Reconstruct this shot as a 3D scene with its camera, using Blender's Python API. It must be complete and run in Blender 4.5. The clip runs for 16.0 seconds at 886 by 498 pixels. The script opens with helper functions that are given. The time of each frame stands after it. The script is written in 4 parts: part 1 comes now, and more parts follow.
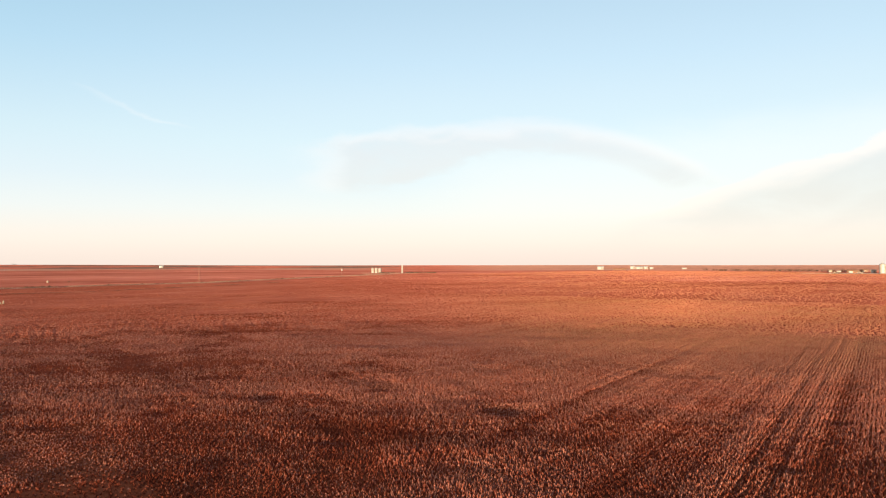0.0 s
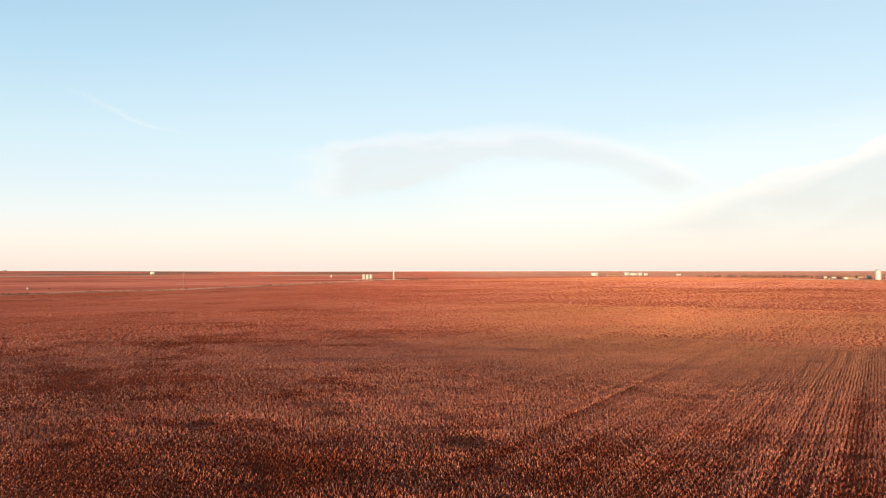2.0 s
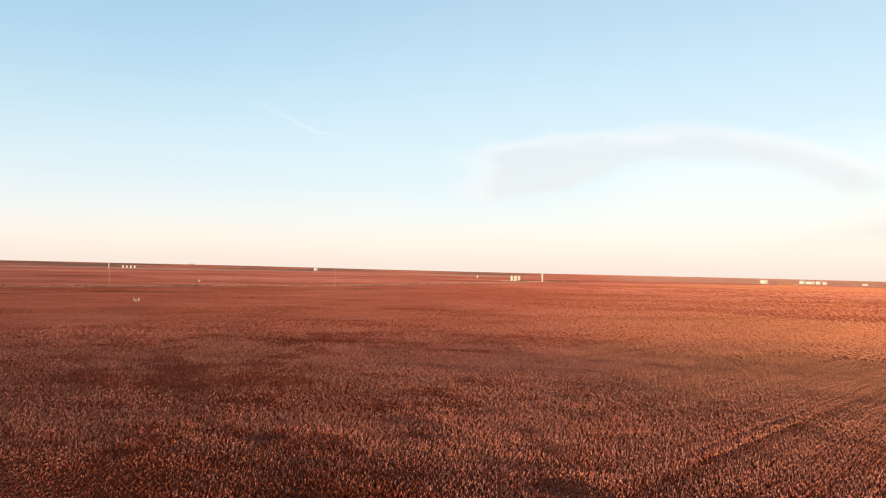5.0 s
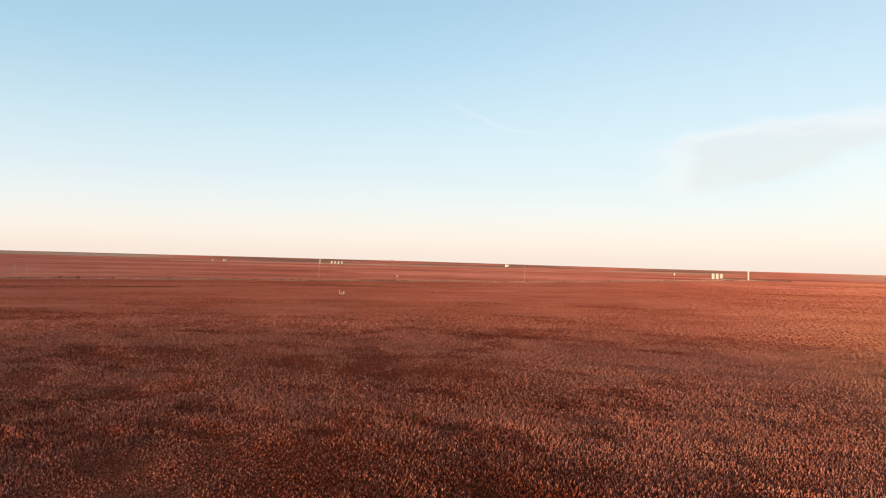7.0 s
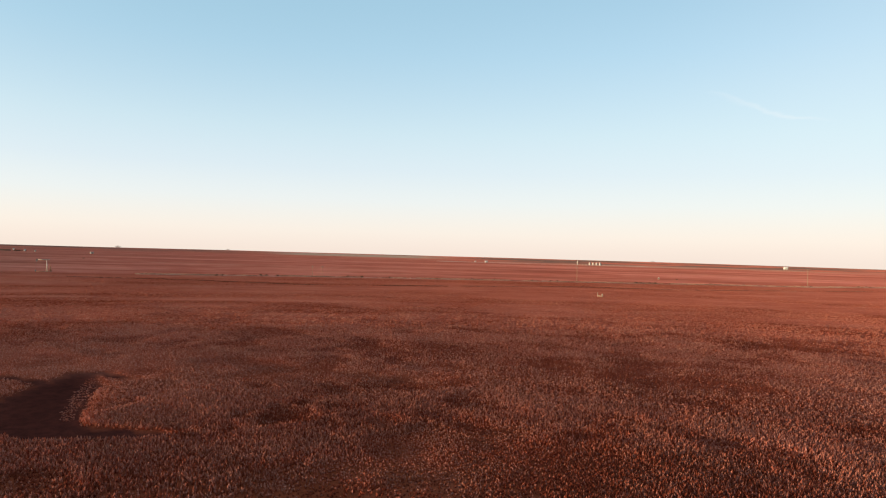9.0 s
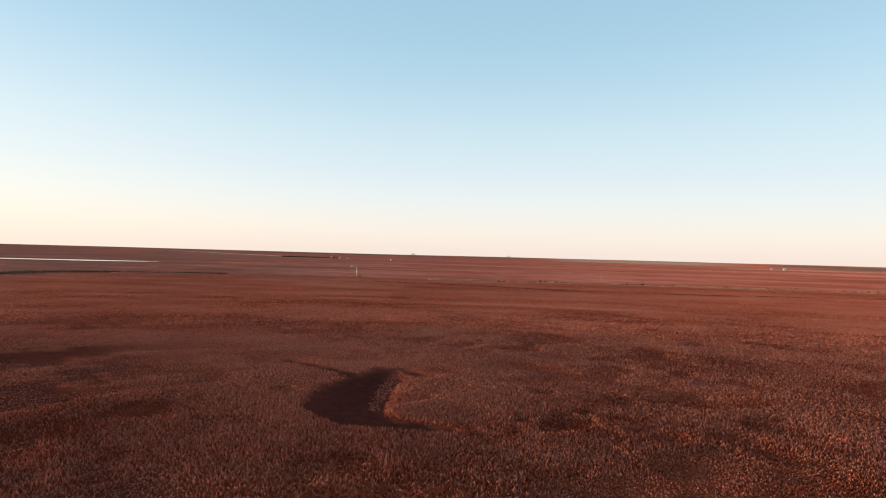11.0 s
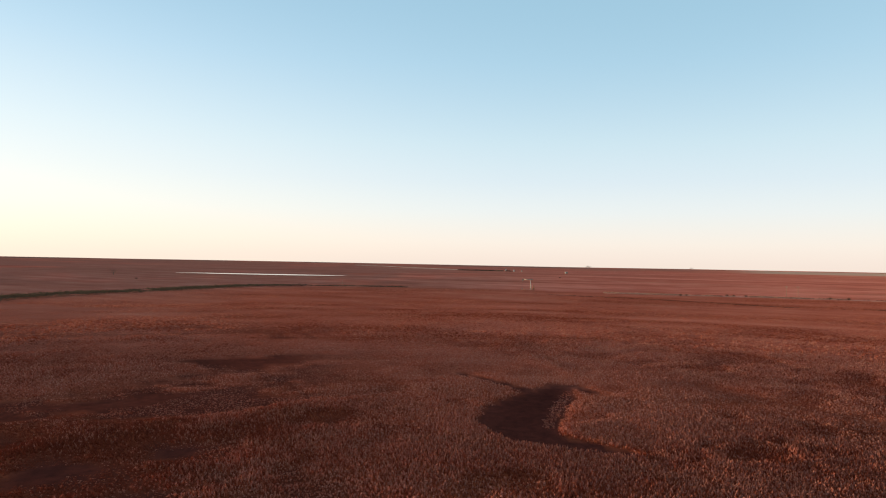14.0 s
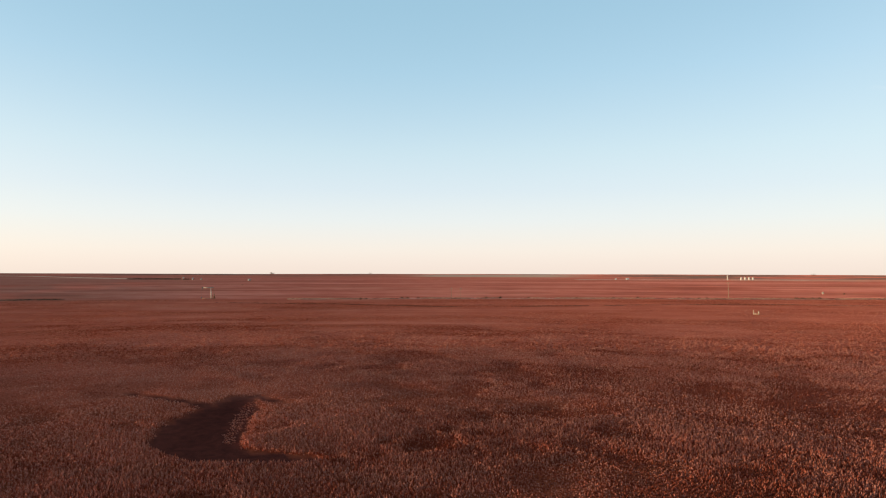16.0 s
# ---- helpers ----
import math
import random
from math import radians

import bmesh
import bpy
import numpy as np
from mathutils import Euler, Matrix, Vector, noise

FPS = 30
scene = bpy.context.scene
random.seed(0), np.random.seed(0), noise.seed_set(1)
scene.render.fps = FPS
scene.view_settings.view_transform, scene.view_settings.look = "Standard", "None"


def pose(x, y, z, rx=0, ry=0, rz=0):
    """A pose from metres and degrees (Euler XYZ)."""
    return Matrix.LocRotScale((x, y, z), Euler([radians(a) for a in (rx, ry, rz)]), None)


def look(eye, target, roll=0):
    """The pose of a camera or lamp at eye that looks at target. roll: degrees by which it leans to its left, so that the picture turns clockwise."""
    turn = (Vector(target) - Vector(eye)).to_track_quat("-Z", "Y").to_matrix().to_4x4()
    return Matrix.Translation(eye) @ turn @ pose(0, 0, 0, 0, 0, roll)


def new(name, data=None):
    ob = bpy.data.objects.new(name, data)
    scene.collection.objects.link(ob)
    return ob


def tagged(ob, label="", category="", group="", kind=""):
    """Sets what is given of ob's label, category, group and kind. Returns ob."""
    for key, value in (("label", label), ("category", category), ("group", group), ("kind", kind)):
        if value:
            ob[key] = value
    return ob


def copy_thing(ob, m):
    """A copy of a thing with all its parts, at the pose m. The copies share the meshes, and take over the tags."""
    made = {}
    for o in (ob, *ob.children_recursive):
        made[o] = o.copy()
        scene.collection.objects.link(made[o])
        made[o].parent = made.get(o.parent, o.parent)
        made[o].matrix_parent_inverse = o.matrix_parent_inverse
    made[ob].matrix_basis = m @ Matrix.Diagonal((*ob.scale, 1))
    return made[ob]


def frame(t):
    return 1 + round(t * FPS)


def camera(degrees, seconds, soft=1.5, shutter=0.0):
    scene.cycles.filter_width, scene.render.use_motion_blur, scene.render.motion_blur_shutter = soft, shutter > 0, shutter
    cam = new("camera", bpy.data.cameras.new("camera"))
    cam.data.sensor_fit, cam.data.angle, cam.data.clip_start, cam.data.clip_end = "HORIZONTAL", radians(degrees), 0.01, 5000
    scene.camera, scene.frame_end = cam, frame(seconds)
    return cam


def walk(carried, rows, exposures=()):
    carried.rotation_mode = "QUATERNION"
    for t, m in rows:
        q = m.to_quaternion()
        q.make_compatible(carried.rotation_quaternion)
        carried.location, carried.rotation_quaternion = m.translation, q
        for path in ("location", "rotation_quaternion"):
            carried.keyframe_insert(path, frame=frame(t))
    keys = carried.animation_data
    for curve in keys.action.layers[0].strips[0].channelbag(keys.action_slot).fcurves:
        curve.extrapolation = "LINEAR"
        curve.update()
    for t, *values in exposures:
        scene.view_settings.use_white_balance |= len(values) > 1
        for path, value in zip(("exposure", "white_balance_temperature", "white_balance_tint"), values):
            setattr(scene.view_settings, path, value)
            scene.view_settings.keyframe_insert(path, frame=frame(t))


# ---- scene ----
cam = camera(65.05, 16.0, soft=1.15)

# seconds, place in metres, heading, tilt and lean in degrees
PATH = (
    (0, -0.04, -0.03, 14.98, -0.00, 1.22, -0.06),
    (0.5, 0.70, 1.61, 15.00, -0.10, 1.37, -0.08),
    (1, 1.48, 3.82, 14.97, -0.24, 1.49, -0.11),
    (1.5, 2.39, 6.32, 15.02, -0.34, 1.58, -0.07),
    (2, 3.34, 9.20, 15.01, -0.42, 1.73, -0.07),
    (2.5, 4.23, 12.30, 15.00, -0.53, 1.85, 0.02),
    (3, 5.00, 15.37, 15.00, -0.45, 2.09, 0.22),
    (3.5, 5.72, 17.68, 14.94, 2.26, 2.08, 0.56),
    (4, 6.36, 19.39, 14.96, 5.40, 2.02, 0.84),
    (6.5, 8.27, 20.90, 15.00, 23.77, 1.15, 1.59),
    (7, 8.29, 20.81, 15.03, 27.83, 1.03, 1.56),
    (7.5, 8.25, 20.78, 15.13, 32.57, 0.83, 1.53),
    (8, 8.36, 20.56, 15.21, 38.09, 0.74, 1.58),
    (8.5, 8.53, 20.33, 15.28, 43.62, 0.63, 1.66),
    (9, 8.64, 20.08, 15.33, 48.81, 0.54, 1.64),
    (11.5, 7.99, 20.04, 15.47, 76.64, 0.47, 1.56),
    (12, 7.99, 19.98, 15.49, 81.98, 0.47, 1.56),
    (12.3, 8.00, 20.07, 15.53, 85.30, 0.52, 1.51),
    (12.5, 8.00, 20.11, 15.56, 85.65, 0.55, 1.48),
    (13, 8.03, 20.13, 15.60, 85.67, 0.77, 1.34),
    (13.5, 8.06, 20.16, 15.67, 85.68, 1.00, 1.20),
    (14, 8.10, 20.20, 15.71, 85.70, 1.20, 1.10),
    (14.25, 8.08, 20.34, 15.72, 85.55, 1.30, 1.02),
    (14.5, 8.02, 20.53, 15.73, 82.88, 1.42, 0.91),
    (15, 7.95, 20.61, 15.78, 73.47, 1.70, 0.55),
    (15.5, 7.75, 20.58, 15.76, 66.34, 1.91, 0.33),
    (16, 7.39, 20.56, 15.72, 60.06, 2.00, 0.16),
)


def stance(x, y, z, heading, tilt, lean):
    return pose(x, y, z, 0, 0, heading) @ pose(0, 0, 0, 90 + tilt) @ pose(0, 0, 0, 0, 0, lean)


walk(cam, [(row[0], stance(*row[1:])) for row in PATH],
     exposures=((0, 2.1), (4, 2.1), (6.5, 2.07), (9, 2.05), (12.5, 2.06), (16, 2.03)))

# ---------------------------------------------------------------- light
SUN_AZ, SUN_EL = 161.5, 2.1
sun_way = Vector((-math.sin(radians(SUN_AZ)) * math.cos(radians(SUN_EL)),
                  math.cos(radians(SUN_AZ)) * math.cos(radians(SUN_EL)), math.sin(radians(SUN_EL))))
sun_data = bpy.data.lights.new("sun", "SUN")
sun_data.energy, sun_data.angle, sun_data.color = 2.5, radians(0.55), (1.0, 0.86, 0.58)
sun = new("sun", sun_data)
sun.matrix_world = look(sun_way * 200, (0, 0, 0))


class Tree:
    """Short-hand for building a node tree."""

    def __init__(self, tree):
        self.tree = tree
        tree.nodes.clear()

    def add(self, kind, **settings):
        node = self.tree.nodes.new("ShaderNode" + kind)
        for key, value in settings.items():
            if key == "operation":
                node.operation = value
            elif key == "blend_type":
                node.blend_type = value
            elif key == "data_type":
                node.data_type = value
            elif key == "attribute_name":
                node.attribute_name = value
        return node

    def feed(self, socket, value):
        if hasattr(value, "is_output"):
            self.tree.links.new(value, socket)
        else:
            socket.default_value = value

    def math(self, op, a, b=0.0, c=0.0):
        node = self.add("Math", operation=op)
        for socket, value in zip(node.inputs, (a, b, c)):
            self.feed(socket, value)
        return node.outputs[0]

    def span(self, value, low, high, to_low=0.0, to_high=1.0):
        node = self.add("MapRange")
        node.interpolation_type = "SMOOTHSTEP"
        for socket, v in zip(node.inputs, (value, low, high, to_low, to_high)):
            self.feed(socket, v)
        return node.outputs[0]

    def blend(self, fac, a, b, how="MIX"):
        node = self.add("MixRGB", blend_type=how)
        for socket, v in zip(node.inputs, (fac, a, b)):
            self.feed(socket, (*v, 1.0) if isinstance(v, tuple) and len(v) == 3 else v)
        return node.outputs[0]

    def noise(self, vector, scale, detail=3.0, rough=0.55, distort=0.0):
        node = self.add("TexNoise")
        if vector is not None:
            self.feed(node.inputs["Vector"], vector)
        node.inputs["Scale"].default_value = scale
        node.inputs["Detail"].default_value = detail
        node.inputs["Roughness"].default_value = rough
        node.inputs["Distortion"].default_value = distort
        return node.outputs["Fac"]

    def ramp(self, fac, *stops):
        node = self.add("ValToRGB")
        ramp = node.color_ramp
        while len(ramp.elements) < len(stops):
            ramp.elements.new(0.5)
        for element, (at, colour) in zip(ramp.elements, stops):
            element.position, element.color = at, (*colour, 1.0)
        self.feed(node.inputs[0], fac)
        return node.outputs["Color"]


# sky: clear evening air, a pale band at the horizon, thin drifting cloud
world = bpy.data.worlds.new("evening_sky")
scene.world = world
world.use_nodes = True
w = Tree(world.node_tree)
air = w.add("TexSky")
air.sky_type, air.sun_disc = "NISHITA", False
air.sun_elevation, air.sun_rotation = radians(SUN_EL), radians(360 - SUN_AZ)
air.air_density, air.dust_density, air.ozone_density = 1.0, 1.0, 1.5
where = w.add("TexCoord").outputs["Generated"]
xyz = w.add("SeparateXYZ")
w.feed(xyz.inputs[0], where)
sx, sy, sz = xyz.outputs
el = w.math("MULTIPLY", w.math("ARCSINE", sz), 57.2958)
az = w.math("MULTIPLY", w.math("ARCTAN2", w.math("MULTIPLY", sx, -1.0), sy), 57.2958)
height = w.ramp(w.math("MULTIPLY", el, 1 / 45.0),
                (0.0, (1.0, 0.87, 0.775)), (0.04, (0.96, 0.91, 0.86)), (0.095, (0.83, 0.89, 0.94)), (0.15, (0.73, 0.84, 0.94)),
                (0.22, (0.66, 0.82, 0.92)), (0.36, (0.49, 0.71, 0.88)), (0.50, (0.36, 0.58, 0.76)),
                (1.0, (0.18, 0.36, 0.60)))
glow = w.math("ADD", w.math("MULTIPLY", sx, sun_way.x), w.math("MULTIPLY", sy, sun_way.y))
low = w.span(el, 0.0, 22.0, 1.0, 0.0)
warm = w.math("MULTIPLY", w.span(glow, 0.05, 1.0), low)
sunward = w.ramp(w.math("MULTIPLY", el, 1 / 22.0), (0.0, (1.04, 0.935, 0.81)), (0.18, (0.97, 0.945, 0.915)), (0.5, (0.86, 0.92, 0.97)), (1.0, (0.80, 0.90, 0.98)))
height = w.blend(warm, height, sunward)
# deeper blue at right angles to the sun
side = w.math("MULTIPLY", w.span(w.math("ABSOLUTE", w.math("ADD", glow, 0.05)), 0.0, 1.02, 1.0, 0.0), w.span(el, 4.0, 22.0))
height = w.blend(w.math("MULTIPLY", side, 0.6), height, (0.33, 0.57, 0.72))
# paler opposite the sun
height = w.blend(w.math("MULTIPLY", w.span(glow, -0.55, -1.0), w.span(el, 6.0, 14.0, 0.0, 0.20)), height, (0.88, 0.87, 0.88))
# an arched cloud bank, a slanting one beside it and a wisp, softened by broken noise
drift = w.add("CombineXYZ")
w.feed(drift.inputs[0], w.math("MULTIPLY", az, 0.10))
w.feed(drift.inputs[1], w.math("MULTIPLY", el, 0.26))
wisp = w.noise(drift.outputs[0], 1.5, 5.0, 0.55, 0.3)
ripple = w.math("MULTIPLY", w.math("SUBTRACT", wisp, 0.5), 9.0)
u = w.math("MULTIPLY_ADD", ripple, 0.7, az)
v = w.math("MULTIPLY_ADD", ripple, 0.30, el)


def arch(crown, at, fall_left, fall_right):
    """The height of a line that falls off to both sides of the heading at."""
    d = w.math("SUBTRACT", u, at)
    left, right = w.math("MAXIMUM", d, 0.0), w.math("MINIMUM", d, 0.0)
    line = w.math("MULTIPLY_ADD", w.math("MULTIPLY", left, left), -fall_left, crown)
    return w.math("MULTIPLY_ADD", w.math("MULTIPLY", right, right), -fall_right, line)


def bank_of_cloud(top, bottom, left, right, fade_top, fade_bottom, fade_side):
    """Cover between the lines top and bottom, from az left to az right, and its bright upper rim."""
    depth = w.math("SUBTRACT", top, v)
    under = w.span(w.math("SUBTRACT", v, bottom), -0.3 * fade_bottom, fade_bottom)
    sides = w.math("MULTIPLY", w.span(u, left + 1.0, left - fade_side), w.span(u, right, right + fade_side))
    cover = w.math("MULTIPLY", w.math("MULTIPLY", w.span(depth, 0.0, fade_top), under), sides)
    return cover, w.span(depth, 0.5, 2.0, 1.0, 0.0)


def slant(height, slope):
    return w.math("MULTIPLY_ADD", az, slope, height)


cloud_a, rim_a = bank_of_cloud(arch(12.0, -7.0, 0.0045, 0.021), w.math("MAXIMUM", arch(8.9, -8.1, 0.020, 0.032), 5.9), 12.2, -23.5, 1.5, 0.9, 5.5)
cloud_b, rim_b = bank_of_cloud(slant(-0.9, -0.315), slant(1.6, -0.02), -8.0, -75.0, 0.5, 3.5, 8.0)
cloud_c, rim_c = bank_of_cloud(slant(5.4, 0.27), slant(4.9, 0.27), 27.5, 19.0, 0.35, 0.3, 4.0)
veil, rim_v = bank_of_cloud(slant(11.0, -0.06), slant(1.5, -0.05), 4.0, -70.0, 4.0, 4.0, 10.0)
broken = w.span(wisp, 0.25, 0.6, 0.62, 1.0)
edge_a = w.math("MAXIMUM", rim_a, w.span(u, 7.5, 11.0))
height = w.blend(w.math("MULTIPLY", veil, 0.45), height, (0.93, 0.925, 0.935))
height = w.blend(w.math("MULTIPLY", w.math("MULTIPLY", cloud_a, broken), 0.80), height, w.blend(edge_a, (0.755, 0.765, 0.81), (0.98, 0.905, 0.91)))
height = w.blend(w.math("MULTIPLY", w.math("MULTIPLY", cloud_b, broken), 0.72), height, w.blend(rim_b, (0.72, 0.72, 0.75), (1.0, 0.89, 0.87)))
height = w.blend(w.math("MULTIPLY", cloud_c, 0.36), height, (0.92, 0.92, 0.94))
sky_sum = w.blend(0.08, height, w.blend(1.0, air.outputs[0], (1.3, 1.3, 1.3), "MULTIPLY"))
back = w.add("Background")
w.feed(back.inputs[0], sky_sum)
back.inputs[1].default_value = 0.233
w.feed(w.add("OutputWorld").inputs[0], back.outputs[0])


# ---------------------------------------------------------------- materials
def surface(name, colours, scale=1.0, rough=0.85, metal=0.0, bump=0.0, bump_scale=8.0, stain=None, object_random=0.0):
    """A weathered surface: two scales of noise between the colours, a stain and fine relief."""
    mat = bpy.data.materials.new(name)
    mat.use_nodes = True
    n = Tree(mat.node_tree)
    at = n.add("TexCoord").outputs["Object"]
    broad = n.noise(at, 0.5 * scale, 3.0)
    grain = n.noise(at, 7.0 * scale, 4.0)
    mixed = n.math("ADD", n.math("MULTIPLY", broad, 0.6), n.math("MULTIPLY", grain, 0.4))
    step = [0.34 + 0.32 * i / max(1, len(colours) - 1) for i in range(len(colours))]
    colour = n.ramp(mixed, *zip(step, colours))
    if stain:
        spots = n.span(n.noise(at, 1.7 * scale, 5.0, 0.7), 0.54, 0.72)
        colour = n.blend(n.math("MULTIPLY", spots, 0.7), colour, stain)
    if object_random:
        pick = n.add("ObjectInfo").outputs["Random"]
        colour = n.blend(1.0, colour, n.ramp(pick, (0.0, (1 - object_random,) * 3), (1.0, (1.0,) * 3)), "MULTIPLY")
    bsdf = n.add("BsdfPrincipled")
    n.feed(bsdf.inputs["Base Color"], colour)
    n.feed(bsdf.inputs["Roughness"], n.span(grain, 0.3, 0.7, max(0.05, rough - 0.1), min(1.0, rough + 0.1)))
    bsdf.inputs["Metallic"].default_value = metal
    if rough > 0.8:
        bsdf.inputs["Specular IOR Level"].default_value = 0.05
    if bump:
        relief = n.add("Bump")
        relief.inputs["Strength"].default_value = bump
        relief.inputs["Distance"].default_value = 0.03
        n.feed(relief.inputs["Height"], n.noise(at, bump_scale * scale, 4.0))
        n.feed(bsdf.inputs["Normal"], relief.outputs[0])
    n.feed(n.add("OutputMaterial").inputs[0], bsdf.outputs[0])
    return mat


def crop_surface(name, dull, red, pale, second=None, seed=None):
    """Dry plants: each keeps one tone; seed heads differ from the leaves."""
    mat = bpy.data.materials.new(name)
    mat.use_nodes = True
    n = Tree(mat.node_tree)
    tone = n.add("Attribute", attribute_name="tone").outputs["Fac"]
    head = n.add("Attribute", attribute_name="head").outputs["Fac"]
    at = n.add("TexCoord").outputs["Object"]
    patch = n.noise(at, 0.035, 3.0, 0.6)
    leaf = n.ramp(n.math("ADD", n.math("MULTIPLY", tone, 0.65), n.math("MULTIPLY", patch, 0.4)),
                  (0.18, dull), (0.50, red), (0.86, pale))
    if second:
        own = n.math("FRACT", n.math("MULTIPLY", tone, 37.0))
        stand = n.math("ADD", n.math("MULTIPLY", n.noise(at, 0.16, 4.0, 0.65), 0.86), n.math("MULTIPLY", own, 0.14))
        other = n.ramp(own, (0.10, second[0]), (0.50, second[1]), (0.92, second[2]))
        leaf = n.blend(n.span(stand, 0.42, 0.62, 0.0, 0.85), leaf, other)
    pick = n.math("FRACT", n.math("MULTIPLY", tone, 71.0))
    colour = n.blend(n.math("MULTIPLY", n.math("MULTIPLY", head, n.span(tone, 0.1, 0.9, 0.45, 1.0)), n.span(pick, 0.15, 0.8, 0.2, 1.0)), leaf, seed or red)
    # golden glow opposite the sun, mixed into the crop colour
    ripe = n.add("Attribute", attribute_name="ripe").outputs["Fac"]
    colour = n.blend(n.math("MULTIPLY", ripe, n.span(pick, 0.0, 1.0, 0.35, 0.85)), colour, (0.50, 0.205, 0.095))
    speck = n.noise(at, 19.0, 3.0)
    colour = n.blend(0.9, colour, n.ramp(speck, (0.32, (0.42, 0.40, 0.40)), (0.68, (1.40, 1.40, 1.40))), "MULTIPLY")
    diffuse = n.add("BsdfDiffuse")
    n.feed(diffuse.inputs["Color"], colour)
    diffuse.inputs["Roughness"].default_value = 0.9
    thin = n.add("BsdfTranslucent")
    n.feed(thin.inputs["Color"], colour)
    both = n.add("MixShader")
    both.inputs[0].default_value = 0.24
    n.feed(both.inputs[1], diffuse.outputs[0])
    n.feed(both.inputs[2], thin.outputs[0])
    n.feed(n.add("OutputMaterial").inputs[0], both.outputs[0])
    return mat


def ground_surface():
    """Red soil under the crop, smoother red fields beyond the bank, scrub and pale strips in the distance."""
    mat = bpy.data.materials.new("red_soil_ground")
    mat.use_nodes = True
    n = Tree(mat.node_tree)
    at = n.add("TexCoord").outputs["Object"]
    zone = n.add("SeparateColor")
    n.feed(zone.inputs[0], n.add("Attribute", attribute_name="zone").outputs["Color"])
    beyond, scrub, tan = zone.outputs
    broad = n.noise(at, 0.006, 4.0, 0.6)
    mid = n.noise(at, 0.05, 5.0, 0.68)
    fine = n.noise(at, 0.9, 4.0, 0.65)
    clod = n.noise(at, 6.0, 3.0, 0.6)
    mixed = n.math("ADD", n.math("MULTIPLY", mid, 0.5), n.math("MULTIPLY", fine, 0.5))
    near = n.ramp(mixed, (0.33, (0.20, 0.035, 0.013)), (0.50, (0.29, 0.055, 0.022)), (0.67, (0.37, 0.082, 0.039)))
    near = n.blend(n.span(clod, 0.5, 0.75, 0.0, 0.3), near, (0.09, 0.042, 0.032))
    # darker soil colour on the bare loop and the failed places
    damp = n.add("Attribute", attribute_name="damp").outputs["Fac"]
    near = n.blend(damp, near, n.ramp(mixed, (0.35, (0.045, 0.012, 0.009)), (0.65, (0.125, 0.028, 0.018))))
    # tillage streaks along the crop rows
    strip = n.add("Mapping")
    strip.vector_type = "TEXTURE"
    n.feed(strip.inputs["Vector"], at)
    strip.inputs["Rotation"].default_value = (0, 0, radians(57.5))
    strip.inputs["Scale"].default_value = (14.0, 1.0, 1.0)
    streak = n.noise(strip.outputs[0], 0.07, 4.0, 0.62)
    field = n.ramp(n.math("ADD", n.math("MULTIPLY", broad, 0.25), n.math("ADD", n.math("MULTIPLY", mid, 0.3), n.math("MULTIPLY", streak, 0.45))),
                   (0.38, (0.40, 0.086, 0.052)), (0.50, (0.53, 0.132, 0.082)), (0.62, (0.62, 0.195, 0.124)))
    streaks = n.add("Attribute", attribute_name="streak").outputs["Fac"]
    field = n.blend(1.0, field, n.ramp(streaks, (0.0, (0.60, 0.58, 0.56)), (0.5, (0.90, 0.90, 0.90)), (1.0, (1.10, 1.22, 1.28))), "MULTIPLY")
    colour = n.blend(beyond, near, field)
    bush = n.ramp(mixed, (0.36, (0.16, 0.070, 0.048)), (0.66, (0.27, 0.130, 0.092)))
    colour = n.blend(scrub, colour, bush)
    sand_and_sun = n.ramp(mixed, (0.36, (0.34, 0.20, 0.13)), (0.66, (0.52, 0.36, 0.25)))
    colour = n.blend(tan, colour, sand_and_sun)
    relief = n.add("Bump")
    relief.inputs["Strength"].default_value = 1.0
    relief.inputs["Distance"].default_value = 0.5
    n.feed(relief.inputs["Height"], n.math("ADD", n.math("MULTIPLY", fine, 0.8), n.math("MULTIPLY", clod, 0.12)))
    diffuse = n.add("BsdfDiffuse")
    n.feed(diffuse.inputs["Color"], colour)
    diffuse.inputs["Roughness"].default_value = 0.6
    n.feed(diffuse.inputs["Normal"], relief.outputs[0])
    n.feed(n.add("OutputMaterial").inputs[0], diffuse.outputs[0])
    return mat


def water_surface():
    mat = bpy.data.materials.new("shallow_water")
    mat.use_nodes = True
    n = Tree(mat.node_tree)
    at = n.add("TexCoord").outputs["Object"]
    bsdf = n.add("BsdfPrincipled")
    n.feed(bsdf.inputs["Base Color"], n.ramp(n.noise(at, 0.05, 4.0), (0.35, (0.40, 0.27, 0.21)), (0.65, (0.58, 0.42, 0.34))))
    bsdf.inputs["Roughness"].default_value = 0.08
    relief = n.add("Bump")
    relief.inputs["Strength"].default_value = 0.08
    n.feed(relief.inputs["Height"], n.noise(at, 1.5, 3.0))
    n.feed(bsdf.inputs["Normal"], relief.outputs[0])
    n.feed(n.add("OutputMaterial").inputs[0], bsdf.outputs[0])
    return mat


